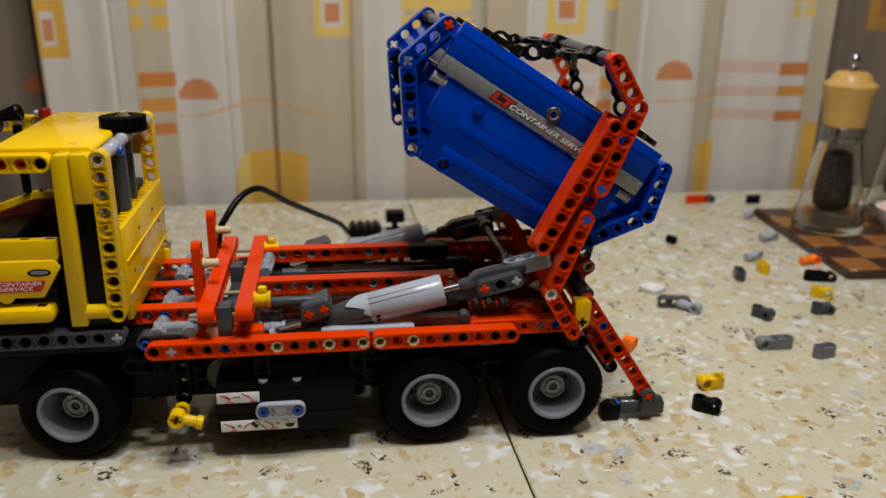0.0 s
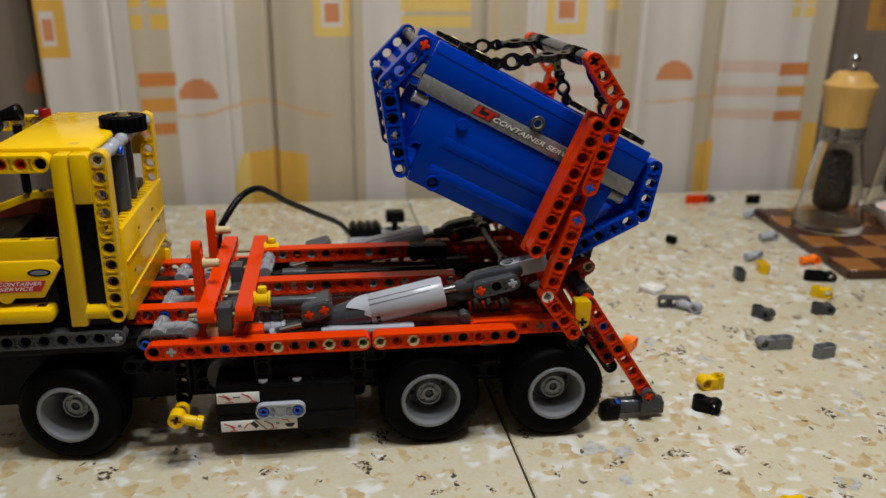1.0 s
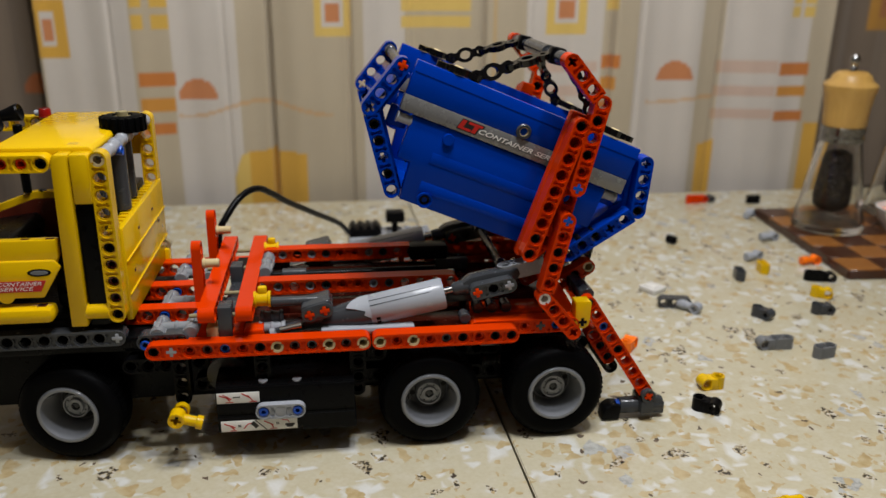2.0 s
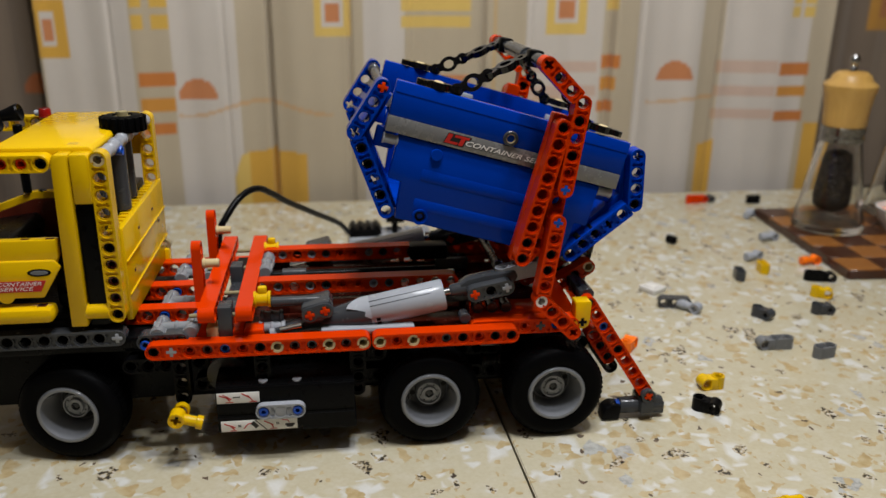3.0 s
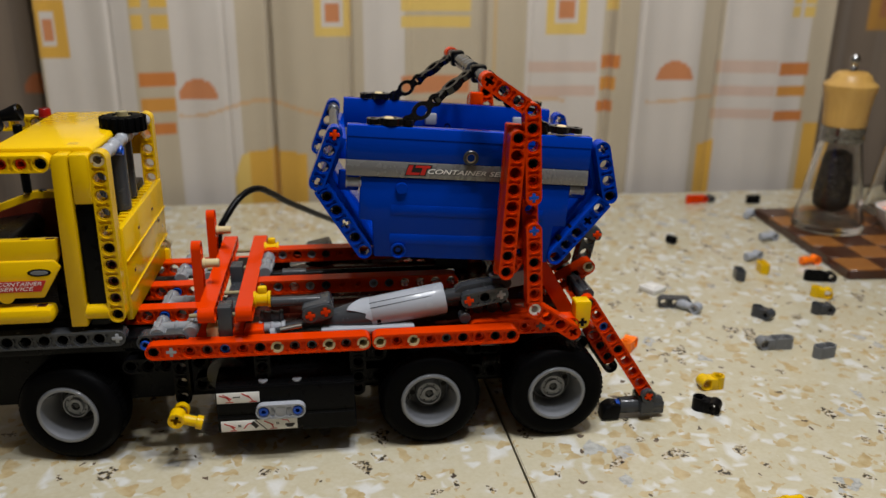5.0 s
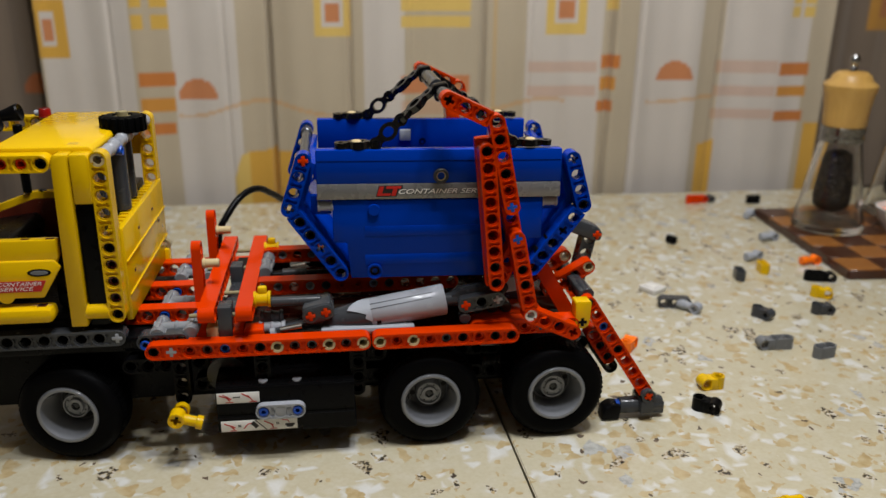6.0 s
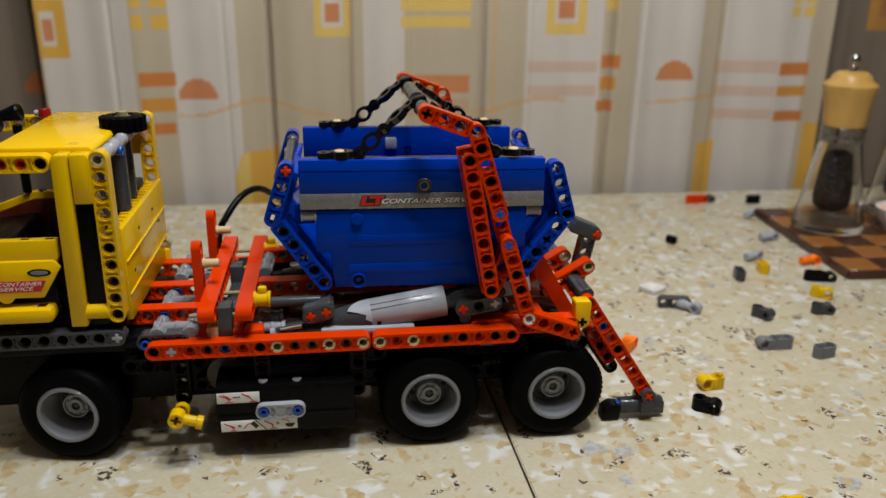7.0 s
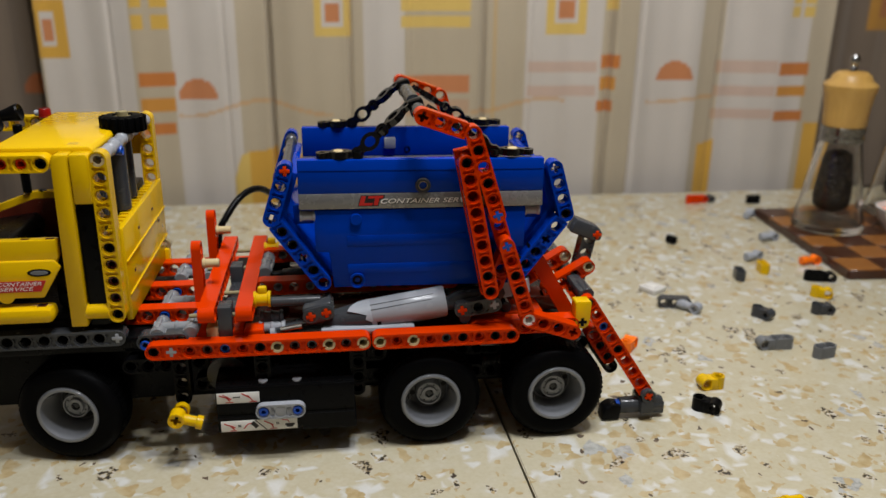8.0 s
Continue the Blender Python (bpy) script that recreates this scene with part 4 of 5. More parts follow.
for y0, y1 in ((0.70, 1.75), (13.25, 14.3)):
    part("door_pillar", prism([(-4.42, 1.55), (-3.5, 1.55), (-3.36, 11.2), (-3.36, 11.5), (-4.1, 11.5), (-4.28, 11.2)], y0, y1, 0.10), YELLOW, truck, "", at(0, 0, 0))
    part("corner_panel", prism([(-3.34, 8.75), (-2.36, 8.75), (-2.30, 11.2), (-2.42, 11.5), (-3.32, 11.5)], y0, y1, 0.10), YELLOW, truck, "", at(0, 0, 0))
block(truck, -3.4, -2.35, 1.0, 1.8, 1.5, 8.8, BLACK, "door_gap", 0.05)
rod(truck, -3.6, 1.15, 2.35, 1.3, 0.48, YELLOW, "x", "hinge_barrel")
rod(truck, -4.6, 2.3, 3.0, 0.9, 0.2, LGREY, "x", "hinge_pin")
# roof
part("roof", prism([(-7.7, 11.15), (-2.35, 11.15), (-2.30, 11.5), (-2.5, 11.72), (-7.5, 11.72), (-7.7, 11.5)], 1.72, 13.0, 0.08), YELLOW, truck, "", at(0, 0, 0))
part("roof_dimple", prism([(-3.9, 0), (-3.1, 0), (-3.5, 0.03)], -0.25, 0.25, 0), YELLOW, truck, "", at(0, 2.6, 11.71))
for y in (3.6, 12.6):
    lamp = part("beacon", lathe([(0, 0), (0.44, 0), (0.45, 0.08), (0.41, 0.1), (0.38, 0.52), (0.32, 0.6), (0, 0.6)], 20), BEACON, truck, "translucent red roof light", at(-8.05, y, 11.45))
    rod(truck, -8.7, y, 11.75, 1.0, 0.2, LGREY, "x", "light_stalk")
for y in (6.0, 9.5):
    part("air_horn", lathe([(0, -3.4), (0.30, -3.4), (0.34, -3.3), (0.36, -1.0), (0.52, -0.3), (0.56, -0.1), (0.50, 0.0), (0.42, -0.05), (0, -0.4)], 22, "x"), BLACK, truck, "glossy black air horn", at(-8.45, y, 12.35, 0, -13, 0))
# rear of the cab
def rear_panel():
    p = thing_part("rear_panel", at(-1.45, 7.5, 4.4))
    part("panel", box_mesh(-0.18, 0.18, -5.75, 5.75, -3.0, 2.6, 0.08), YELLOW, p)
    for z in (-1.4, 0.6):
        part("rib", box_mesh(0.16, 0.27, -5.7, 5.7, z - 0.06, z + 0.06, 0.03), YELLOW, p)
    for y, z in ((-2.0, 1.5), (2.0, 1.5), (3.6, 0.2), (-4.0, -0.5)):
        part("slot", box_mesh(0.15, 0.20, y - 0.2, y + 0.2, z - 0.09, z + 0.09, 0.03), BROWN, p, "small dark slot")
    part("ledge", box_mesh(-0.85, 0.0, -5.5, 5.5, 2.15, 2.4, 0.06), YELLOW, p)
    for k in range(15):
        part("ledge_rib", box_mesh(-0.8, 0.0, -0.1, 0.1, 2.35, 2.52, 0.05), YELLOW, p, "", rel(0, -5.0 + k * 0.72, 0))
    return p


rear_panel()
for x, y, r in ((-2.6, 3.2, 0.34), (-2.3, 6.2, 0.60), (-2.4, 9.0, 0.45)):
    rod(truck, x, y, 6.9, 4.3, r, DGREY, "z", "cab_frame_tube")
block(truck, -3.0, -2.4, 2.3, 2.9, 6.9, 11.0, BLACK, "window_post", 0.08)
connector(truck, -1.85, 1.75, 11.2, 3.0, LGREY, 90)
connector(truck, -1.85, 4.6, 11.2, 3.0, LGREY, 90)
connector(truck, -1.85, 9.2, 11.2, 3.4, LGREY, 90)
part("pin", plug_mesh(), PINBLUE, truck, "", at(-1.4, 4.4, 10.9, 0, 0, 90))
part("latch", lathe([(0.24, 0), (0.45, 0), (0.45, 0.4), (0.24, 0.4), (0.24, 0)], 18, "y"), DULL_TAN, truck, "", at(-1.35, 12.3, 2.4))
block(truck, -1.5, -1.0, 12.0, 12.9, 0.6, 2.2, YELLOW, "latch_post", 0.1)
block(truck, -3.2, -2.2, 2.2, 12.6, 10.4, 11.1, YELLOW, "roof_rail", 0.1)
sp = thing_part("spare_wheel", at(-1.98, 7.6, 11.42))
part("tyre", lathe([(0.6, 0), (1.0, 0.0), (1.18, 0.1), (1.24, 0.3), (1.24, 0.7), (1.18, 0.92), (1.0, 1.0), (0.6, 1.0), (0.6, 0)], 32), RUBBER, sp, "small black chunky tyre")
for k in range(18):
    a = 2 * math.pi * k / 18
    part("lug", box_mesh(-0.06, 0.13, -0.13, 0.13, 0.06, 0.94, 0.03), RUBBER, sp, "", rel(1.23 * math.cos(a), 1.23 * math.sin(a), 0, 0, 0, math.degrees(a)))
part("hub", lathe([(0, 0), (0.6, 0), (0.6, 0.9), (0.34, 0.95), (0.34, 1.2), (0.26, 1.25), (0, 1.25)], 20), DULL_TAN, sp, "tan hub")
# door, sill and step
door = thing_part("door", at(0, 0, 0))
part("door_panel", prism([(-11.5, 3.4), (-5.75, 3.35), (-4.85, 5.2), (-4.62, 5.7), (-4.62, 6.75), (-11.5, 6.75)], 0.85, 1.5, 0.10), YELLOW, door, "")
part("door_fold", prism([(-11.5, 3.42), (-5.62, 3.42), (-4.52, 5.2), (-4.85, 5.62), (-11.5, 5.62)], 0.72, 0.95, 0.08), YELLOW, door, "")
part("handle_well", lathe([(0, 0), (0.36, 0), (0.36, 0.1), (0, 0.1)], 24, "y"), BLACK, door, "dark recess of the handle", rel(-5.68, 0.70, 4.92) @ Matrix.Diagonal((1.75, 1, 0.62, 1)))
part("door_handle", lathe([(0, 0), (0.28, 0), (0.30, 0.03), (0.30, 0.1), (0, 0.1)], 20, "y"), MGREY, door, "grey oval handle", rel(-5.68, 0.67, 4.92) @ Matrix.Diagonal((1.6, 1, 0.45, 1)))
stripe = part("door_stripe", prism([(-11.5, 3.82), (-5.72, 3.82), (-5.38, 4.46), (-11.5, 4.46)], 0.68, 0.74, 0), STICK_R, door, "red stripe sticker with pale lettering")
lettering("CONTAINER", 0.30, STICK_W, stripe, pose(-8.0 * S, 0.675 * S, 4.29 * S, 90, 0, 0), 0.3, width=2.3, depth=0.008, bold=0.0)
lettering("SERVICE", 0.30, STICK_W, stripe, pose(-7.9 * S, 0.675 * S, 4.0 * S, 90, 0, 0), 0.3, width=1.8, depth=0.008, bold=0.0)
for x in (-5.0, -6.3):
    part("door_slot", box_mesh(-0.22, 0.22, -0.12, 0.12, 0, 0.02, 0), BROWN, door, "dark slot", rel(x, 1.15, 6.735))
part("door_knob", lathe([(0, 0), (0.45, 0), (0.45, 0.3), (0, 0.3)], 20, "y"), YELLOW, door, "", rel(-7.6, 0.7, 3.6))
block(truck, -11.5, -5.2, 0.25, 1.6, 2.0, 2.9, YELLOW, "step", 0.3)
block(truck, -6.1, -5.6, 0.7, 1.15, 2.88, 2.91, BROWN, "step_slot", 0.0)
beam(truck, 11, -12.05, 1.2, 0.72, DGREY, axles=(10,), name="sill_beam")
axle(truck, -2.05, 0.72, 0.72, 0.9, LGREY)
block(truck, -11.5, -2.0, 1.6, 2.6, 0.4, 1.5, BLACK, "sill", 0.1)
# cab inside
block(truck, -11.4, -2.2, 2.0, 13.0, 0.6, 2.0, BLACK, "cab_floor", 0.1)
block(truck, -5.6, -3.6, 2.4, 6.4, 2.0, 5.6, BLACK, "seat", 0.4)
block(truck, -5.2, -3.4, 8.4, 12.6, 2.0, 6.0, BROWN, "seat", 0.4)
block(truck, -3.3, -2.4, 2.0, 13.0, 2.0, 7.2, BLACK, "cab_back", 0.1)
part("far_door", prism([(-13.5, 2.2), (-3.6, 2.2), (-3.6, 6.55), (-9.6, 6.45), (-13.5, 5.0)], 12.5, 13.2, 0.1), YELLOW, truck, "", at(0, 0, 0))
# Dark red-brown panel over the far door below its yellow top band.
part("far_door_lining", prism([(-13.5, 2.2), (-3.7, 2.2), (-3.7, 6.1), (-9.5, 6.0), (-13.5, 4.55)], 12.2, 12.5, 0.05), BROWN, truck, "", at(0, 0, 0))
part("dashboard", prism([(-13.5, 2.0), (-9.6, 2.0), (-8.8, 4.6), (-9.2, 5.2), (-13.5, 4.6)], 2.4, 12.0, 0.15), BLACK, truck, "", at(0, 0, 0))
rod(truck, -9.9, 12.6, 6.4, 4.6, 0.3, BLACK, "z", "cab_post")
for k in range(4):
    rod(truck, -9.0 + k * 1.0, 12.8, 6.3, 0.22, 0.28, BLACK, "z", "window_stud")
# front underside: black blocks added for the deep shade round the wheel
block(truck, -11.5, 0.2, 3.9, 11.1, -5.0, 0.3, BLACK, "front_chassis", 0.2)
block(truck, -11.5, 0.0, 1.6, 13.4, -0.6, 0.35, BLACK, "mudguard", 0.2)
beam(truck, 3, -1.6, 1.5, -1.3, BLACK, name="hanger_beam")

# ---------------------------------------------------------------- linear actuators and lift frame
# both move on the truck; their poses are in the truck's space
PIVOT = (24.86, 0.0)
BASE = (7.0, 0.05)          # where the actuators swing


def actuator_body(y):
    """Dark grey motor block and ribbed light grey barrel, along +x from its pivot."""
    b = thing_part("actuator_body", at(BASE[0], y, BASE[1]))
    part("yoke", prism([(-0.6, -0.2), (1.6, -0.15), (2.6, -0.45), (5.3, -0.75), (5.6, 0.0), (5.3, 0.72), (3.6, 0.62), (1.6, 0.40), (-0.6, 0.35)], -0.5, 0.5, 0.08), DGREY, b)
    part("neck", lathe([(0, 2.6), (0.5, 2.6), (0.66, 3.0), (0.92, 5.0), (0.935, 5.75), (0, 5.75)], 24, "x"), DGREY, b)
    ends = ((2.14, 0.98), (3.08, 1.05))
    outline = [(2.14 + 0.5 * math.cos(radians(d)), 0.98 + 0.5 * math.sin(radians(d))) for d in range(94, 275, 20)]
    outline += [(3.08 + 0.5 * math.cos(radians(d)), 1.05 + 0.5 * math.sin(radians(d))) for d in range(-86, 95, 20)]
    part("gear_head", prism(outline, -1.0, 0.9, 0.05), DGREY, b)
    part("head_cap", prism([(1.70, 1.0), (3.52, 1.08), (3.50, 1.52), (3.38, 1.64), (1.84, 1.56), (1.70, 1.44)], -0.9, 0.9, 0.1), DGREY, b)
    for x, z in ends:
        part("axle_ring", lathe([(0.33, 0), (0.42, 0), (0.42, 0.12), (0.33, 0.12), (0.33, 0)], 20, "y"), DGREY, b, "", rel(x, -1.04, z))
        part("axle_well", lathe([(0, 0), (0.33, 0), (0.33, 0.05), (0, 0.05)], 16, "y"), BROWN, b, "dark hole round the axle", rel(x, -1.012, z))
        part("axle_end", axle_mesh(0.5), RED, b, "red cross axle end", rel(x, -1.06, z))
    barrel = part("barrel", lathe([(0.0, 5.65), (0.93, 5.65), (0.955, 5.68), (0.985, 10.2), (0.92, 10.3), (0.3, 10.31), (0.0, 10.05)], 40, "x"), LGREY, b, "light grey ribbed actuator barrel")
    for a in (38, 58):
        part("groove", box_mesh(5.7, 10.15, -0.02, 0.02, -0.02, 0.010, 0), DGREY, barrel, "", rel(0, -0.968 * math.cos(radians(a)), 0.968 * math.sin(radians(a)), 90 - a + 0.0, 0, 0))
    # pointed forward lip of the barrel's shell
    v, f = [], []
    for k in range(9):
        a = radians(-6 + 14 * k)
        tip = (5.62, 5.3, 5.4, 4.9, 4.3, 4.45, 4.7, 5.0, 5.3)[k]
        for r in (0.88, 0.968):
            for x in (tip, 5.72):
                v.append((x, -r * math.cos(a), r * math.sin(a)))
    for k in range(8):
        q, w = 4 * k, 4 * k + 4
        f += [[q, q + 1, w + 1, w], [q + 2, q + 3, w + 3, w + 2], [q, w, w + 2, q + 2], [q + 1, q + 3, w + 3, w + 1]]
    part("barrel_lip", mesh_from("lip", v, f, soft=40), LGREY, b)
    for dx in (0.0, 0.35):
        part("mark", box_mesh(5.95, 6.2, -0.03, 0.03, -0.10, 0.10, 0.01), BLACK, b, "", rel(0.0, -0.93 if dx == 0 else -0.80, -0.27 if dx == 0 else -0.53))
    part("clip", lathe([(0, 0), (0.2, 0), (0.2, 1.3), (0, 1.3)], 14, "x"), CHROME, b, "bright metal sleeve", rel(0.2, -0.75, 0.35))
    part("clip_ring", lathe([(0.12, 0), (0.3, 0), (0.3, 0.3), (0.12, 0.3), (0.12, 0)], 14, "x"), LGREY, b, "", rel(-0.4, -0.75, 0.3))
    return b


def actuator_rod(y):
    """Steel rod with its dark grey fork and the pale beam that joins the lift frame; origin at the fork's red axle."""
    r = thing_part("actuator_rod", at(19.43, y, 2.4))
    up = 0.18
    part("rod", lathe([(0, -6), (0.24, -6), (0.24, -1.2), (0, -1.2)], 20, "x"), STEEL, r, "polished steel rod", rel(0, 0, up))
    part("rod_end", lathe([(0, -1.4), (0.34, -1.4), (0.42, -1.2), (0.42, -0.4), (0, -0.4)], 18, "x"), DGREY, r, "", rel(0, 0, up))
    part("fork_body", prism([(-0.75, -0.1), (-0.2, -0.3), (2.4, -0.3), (2.9, 0.25), (2.8, 0.66), (0.9, 0.82), (-0.2, 0.80), (-0.75, 0.55)], -0.35, 0.55, 0.12), DGREY, r)
    part("fork_beam", beam_mesh(3, (0, 2)), DGREY, r, "", rel(0, -0.55, 0.0))
    part("axle_end", axle_mesh(0.5), RED, r, "red cross axle end", rel(0, -1.06, 0))
    part("axle_end", axle_mesh(0.5), LGREY, r, "", rel(2, -1.06, 0))
    part("pale_beam", beam_mesh(3), LGREY, r, "", rel(2.1, 0.35, 0.42, 90, 0, 0))
    return r


bodies = [actuator_body(y) for y in (2.2, 12.8)]
rods = [actuator_rod(y) for y in (2.2, 12.8)]
link_bar = thing_part("link_bar", at(21.0, 3.0, 3.2))
part("bar", lathe([(0, 0), (0.36, 0), (0.42, 0.15), (0.42, 0.9), (0.28, 1.1), (0.28, 8.2), (0.42, 8.4), (0.42, 9.2), (0, 9.2)], 16, "y"), DGREY, link_bar)
part("bar_collar", lathe([(0.3, 0), (0.5, 0), (0.5, 0.5), (0.3, 0.5), (0.3, 0)], 16, "y"), DGREY, link_bar, "", rel(0, 7.4, 0))

TH0 = 67.9
lift = thing_part("lift_frame", at(PIVOT[0], 0, PIVOT[1], 0, -TH0, 0))
BEND = 53.13
k3 = (3 * math.cos(radians(BEND)), 3 * math.sin(radians(BEND)))
# in the frame's own space +x runs along the straight part of the arms
for y in both(0.5):
    low = part("bent_beam", bent_mesh(4, 6, -BEND, (0, 8)), RED, lift, "", rel(0, y, 0, 0, -BEND, 0))
    up = part("bent_beam", bent_mesh(6, 4, BEND, (0, 8)), RED, lift, "", rel(k3[0] + 7, y, k3[1]))
    part("inner_beam", beam_mesh(7), RED, lift, "", rel(k3[0] + 3, y + (1 if y < 7 else -1), k3[1]))
    for x, c in ((k3[0] + 5, PINBLUE), (k3[0] + 7, PINBLUE)):
        part("axle_end", axle_mesh(1.2), c, lift, "blue cross axle end", rel(x, y - 0.45, k3[1]))
    part("pin", pin_mesh(), WHITE, lift, "", rel(k3[0], y - 0.42, k3[1]))
    for x in (3, 2, 9, 11):
        part("pin", plug_mesh(), BLACK, lift, "", rel(k3[0] + x, y - 0.2, k3[1]))
    for x in (1, 4, 8):
        part("pin", plug_mesh(), RED, lift, "", rel(k3[0] + x, y - 0.2, k3[1]))
    tilt = -6.2
    long_ = part("long_beam", beam_mesh(9), RED, lift, "", rel(4.37, y, 4.10, 0, -tilt, 0))
    for i, c in ((0, BLACK), (8, BLACK), (1, BLACK)):
        part("pin", plug_mesh(), c, long_, "", rel(i, -0.2, 0))
    part("spacer", box_mesh(-0.5, 8.6, 0.5 if y < 7 else -1.3, 1.3 if y < 7 else -0.5, -0.42, 0.5, 0.1), RED, long_)
    part("arm_link", beam_mesh(3), RED, lift, "", rel(4.3, y + (1 if y < 7 else -1), 3.6, 0, 35, 0))
TIP = (12 + 2 * k3[0], 2 * k3[1])
part("tip_bar", lathe([(0, 0.9), (0.34, 0.9), (0.40, 1.1), (0.40, 2.6), (0.3, 2.7), (0.3, 12.3), (0.40, 12.4), (0.40, 13.9), (0.34, 14.1), (0, 14.1)], 18, "y"), DGREY, lift, "dark grey bar across the arm tips", rel(TIP[0], 0, TIP[1]))
part("tip_sleeve", lathe([(0.3, 5.2), (0.46, 5.2), (0.46, 9.8), (0.3, 9.8), (0.3, 5.2)], 18, "y"), DGREY, lift, "", rel(TIP[0], 0, TIP[1]))
for y in (3.4, 11.6):
    part("tip_block", box_mesh(-0.5, 0.5, -0.45, 0.45, -0.45, 0.45, 0.15), BLACK, lift, "", rel(TIP[0], y, TIP[1]))

# ---------------------------------------------------------------- container
skip = thing("skip_container", "blue plastic toy skip container with grey stripe and lettering", "container")
N0, N1 = 2.2, 12.8


def skip_build():
    for near in (True, False):
        y0, y1 = (N0, N0 + 0.75) if near else (N1 - 0.75, N1)
        out = N0 if near else N1
        sg = -1 if near else 1
        # lower panel, upper rail panel
        part("side_panel", prism([(-5.35, -4.3), (-5.55, -2.05), (-6.35, -2.0), (-6.35, 0.60), (6.3, 0.50), (6.3, -2.1), (5.5, -2.1), (5.4, -4.45)], y0 + 0.12, y1, 0.08), BLUE, skip, "", rel(0, 0, 0))
        part("rim_panel", prism([(-7.22, 1.6), (-7.22, 3.62), (7.28, 3.50), (7.28, 1.5)], y0, y1, 0.07), BLUE, skip)
        for k in range(14):
            part("rim_notch", box_mesh(-0.16, 0.16, -0.10, 0.10, 0, 0.03, 0.01), PINBLUE, skip, "", rel(-6.5 + k, (y0 + y1) / 2, 3.575 - 0.0083 * (k - 0.7), 0, 0.5, 0))
        part("rim_seam", box_mesh(-7.15, 7.2, -0.012, 0.012, -0.012, 0.012, 0), BLACK, skip, "", rel(0, out + sg * 0.004, 2.9, 0, 0.5, 0))
        st = part("stripe", prism([(-7.22, 0.68), (-7.22, 1.62), (7.27, 1.49), (7.30, 0.56)], y0 - 0.02 if near else y0, y1 if near else y1 + 0.02, 0.05), STICK_S, skip, "silver grey stripe with printed lettering")
        if near:
            y = y0 - 0.035
            part("letter_shade", prism([(-3.82, 0.80), (-2.58, 0.80), (-2.46, 1.24), (-2.24, 1.24), (-2.20, 1.47), (-3.30, 1.47), (-3.33, 1.47), (-3.62, 1.47)], y + 0.006, y + 0.05, 0), STICK_K, st, "dark outline of the red mark")
            part("letter_mark", prism([(-3.75, 0.86), (-2.98, 0.86), (-2.92, 1.00), (-3.44, 1.00), (-3.32, 1.42), (-3.58, 1.42)], y - 0.01, y + 0.05, 0), STICK_R, st, "red printed mark")
            part("letter_mark", prism([(-3.2, 1.28), (-2.34, 1.28), (-2.30, 1.42), (-3.17, 1.42)], y - 0.01, y + 0.05, 0), STICK_R, st, "red printed mark")
            part("letter_mark", prism([(-2.90, 0.86), (-2.65, 0.86), (-2.53, 1.29), (-2.78, 1.29)], y - 0.01, y + 0.05, 0), STICK_R, st, "red printed mark")
            lettering("CONTAINER SERVICE", 0.40, STICK_K, st, pose(-2.52 * S, (y + 0.010) * S, 1.06 * S, 90, 0.4, 0), 0.3, "dark outline of the printed words", 0.004, width=6.06, bold=0.07)
            lettering("CONTAINER SERVICE", 0.40, WHITE, st, pose(-2.54 * S, y * S, 1.08 * S, 90, 0.4, 0), 0.3, "pale printed words", 0.006, width=6.0)
        for x in (-6.75, 6.75):
            part("stripe_peg", lathe([(0, 0), (0.33, 0), (0.33, 0.1), (0.28, 0.12), (0.28, 0.75), (0.33, 0.8), (0.33, 0.9), (0, 0.9)], 18, "x"), LGREY, skip, "light grey peg", rel(x - 0.45, y0 + 0.42 if near else y1 - 0.42, 0.2))
        for x, z in ((-3.93, -3.85), (-3.93, 0.0)):
            part("boss", beam_mesh(1, (), 0.47) if z < -1 else lathe([(0, 0), (0.33, 0), (0.36, 0.08), (0.36, 0.5), (0, 0.5)], 20, "y"), BLUE, skip, "", rel(x, out - sg * 0.40 if z < -1 else out - (0.05 if near else 0.45), z))
        part("plug", plug_mesh(), BLACK, skip, "black pin", rel(-3.93, y0 + 0.05 if near else y1 - 0.85, -3.85))
        part("badge", lathe([(0.28, 0), (0.40, 0.0), (0.46, 0.06), (0.46, 0.4), (0.28, 0.4), (0.28, 0)], 24, "y"), DGREY, skip, "grey ring", rel(0.02, out - 0.16 if near else out - 0.2, 2.0))
        part("badge_pin", pin_mesh(), TAN, skip, "tan pin", rel(0.02, out - 0.12 if near else out - 0.7, 2.0))
        part("badge_dark", plug_mesh(), BLACK, skip, "", rel(0.02, out + 0.02 if near else out - 0.8, 2.0) @ Matrix.Diagonal((0.78, 1, 0.78, 1)))
        # pressed ribs on the lower panel
        for z, a, b in ((-1.15, -4.5, 4.8), (-2.95, -4.5, 4.8)):
            part("pressed_rib", prism([(a, z - 0.55), (b, z - 0.62), (b, z + 0.05), (a, z + 0.12)], (y0 + 0.085) if near else y1 - 0.05, (y0 + 0.2) if near else y1 + 0.035, 0.03), BLUE, skip)
        # end frames: bent beams
        yc = y0 + 0.47 if near else y1 - 0.47
        part("end_beam", bent_mesh(4, 6, 53.13, (0, 3, 6)), BLUE, skip, "", rel(-7.92, yc, 3.0) @ end_turn(True))
        part("end_beam", bent_mesh(4, 6, -53.13, (0, 5)), BLUE, skip, "", rel(7.99, yc, 2.83) @ end_turn(False))
        for lx, lz, hx, hz, ids in ((-8.84, 0.14, 0.594, -0.804, (1, 2, 4)), (8.82, 0.0, -0.64, -0.77, (0, 2, 3, 4))):
            for i in ids:
                part("pin", plug_mesh(), BLACK, skip, "black pin", rel(lx + hx * i, yc - 0.3 if near else yc - 0.5, lz + hz * i))
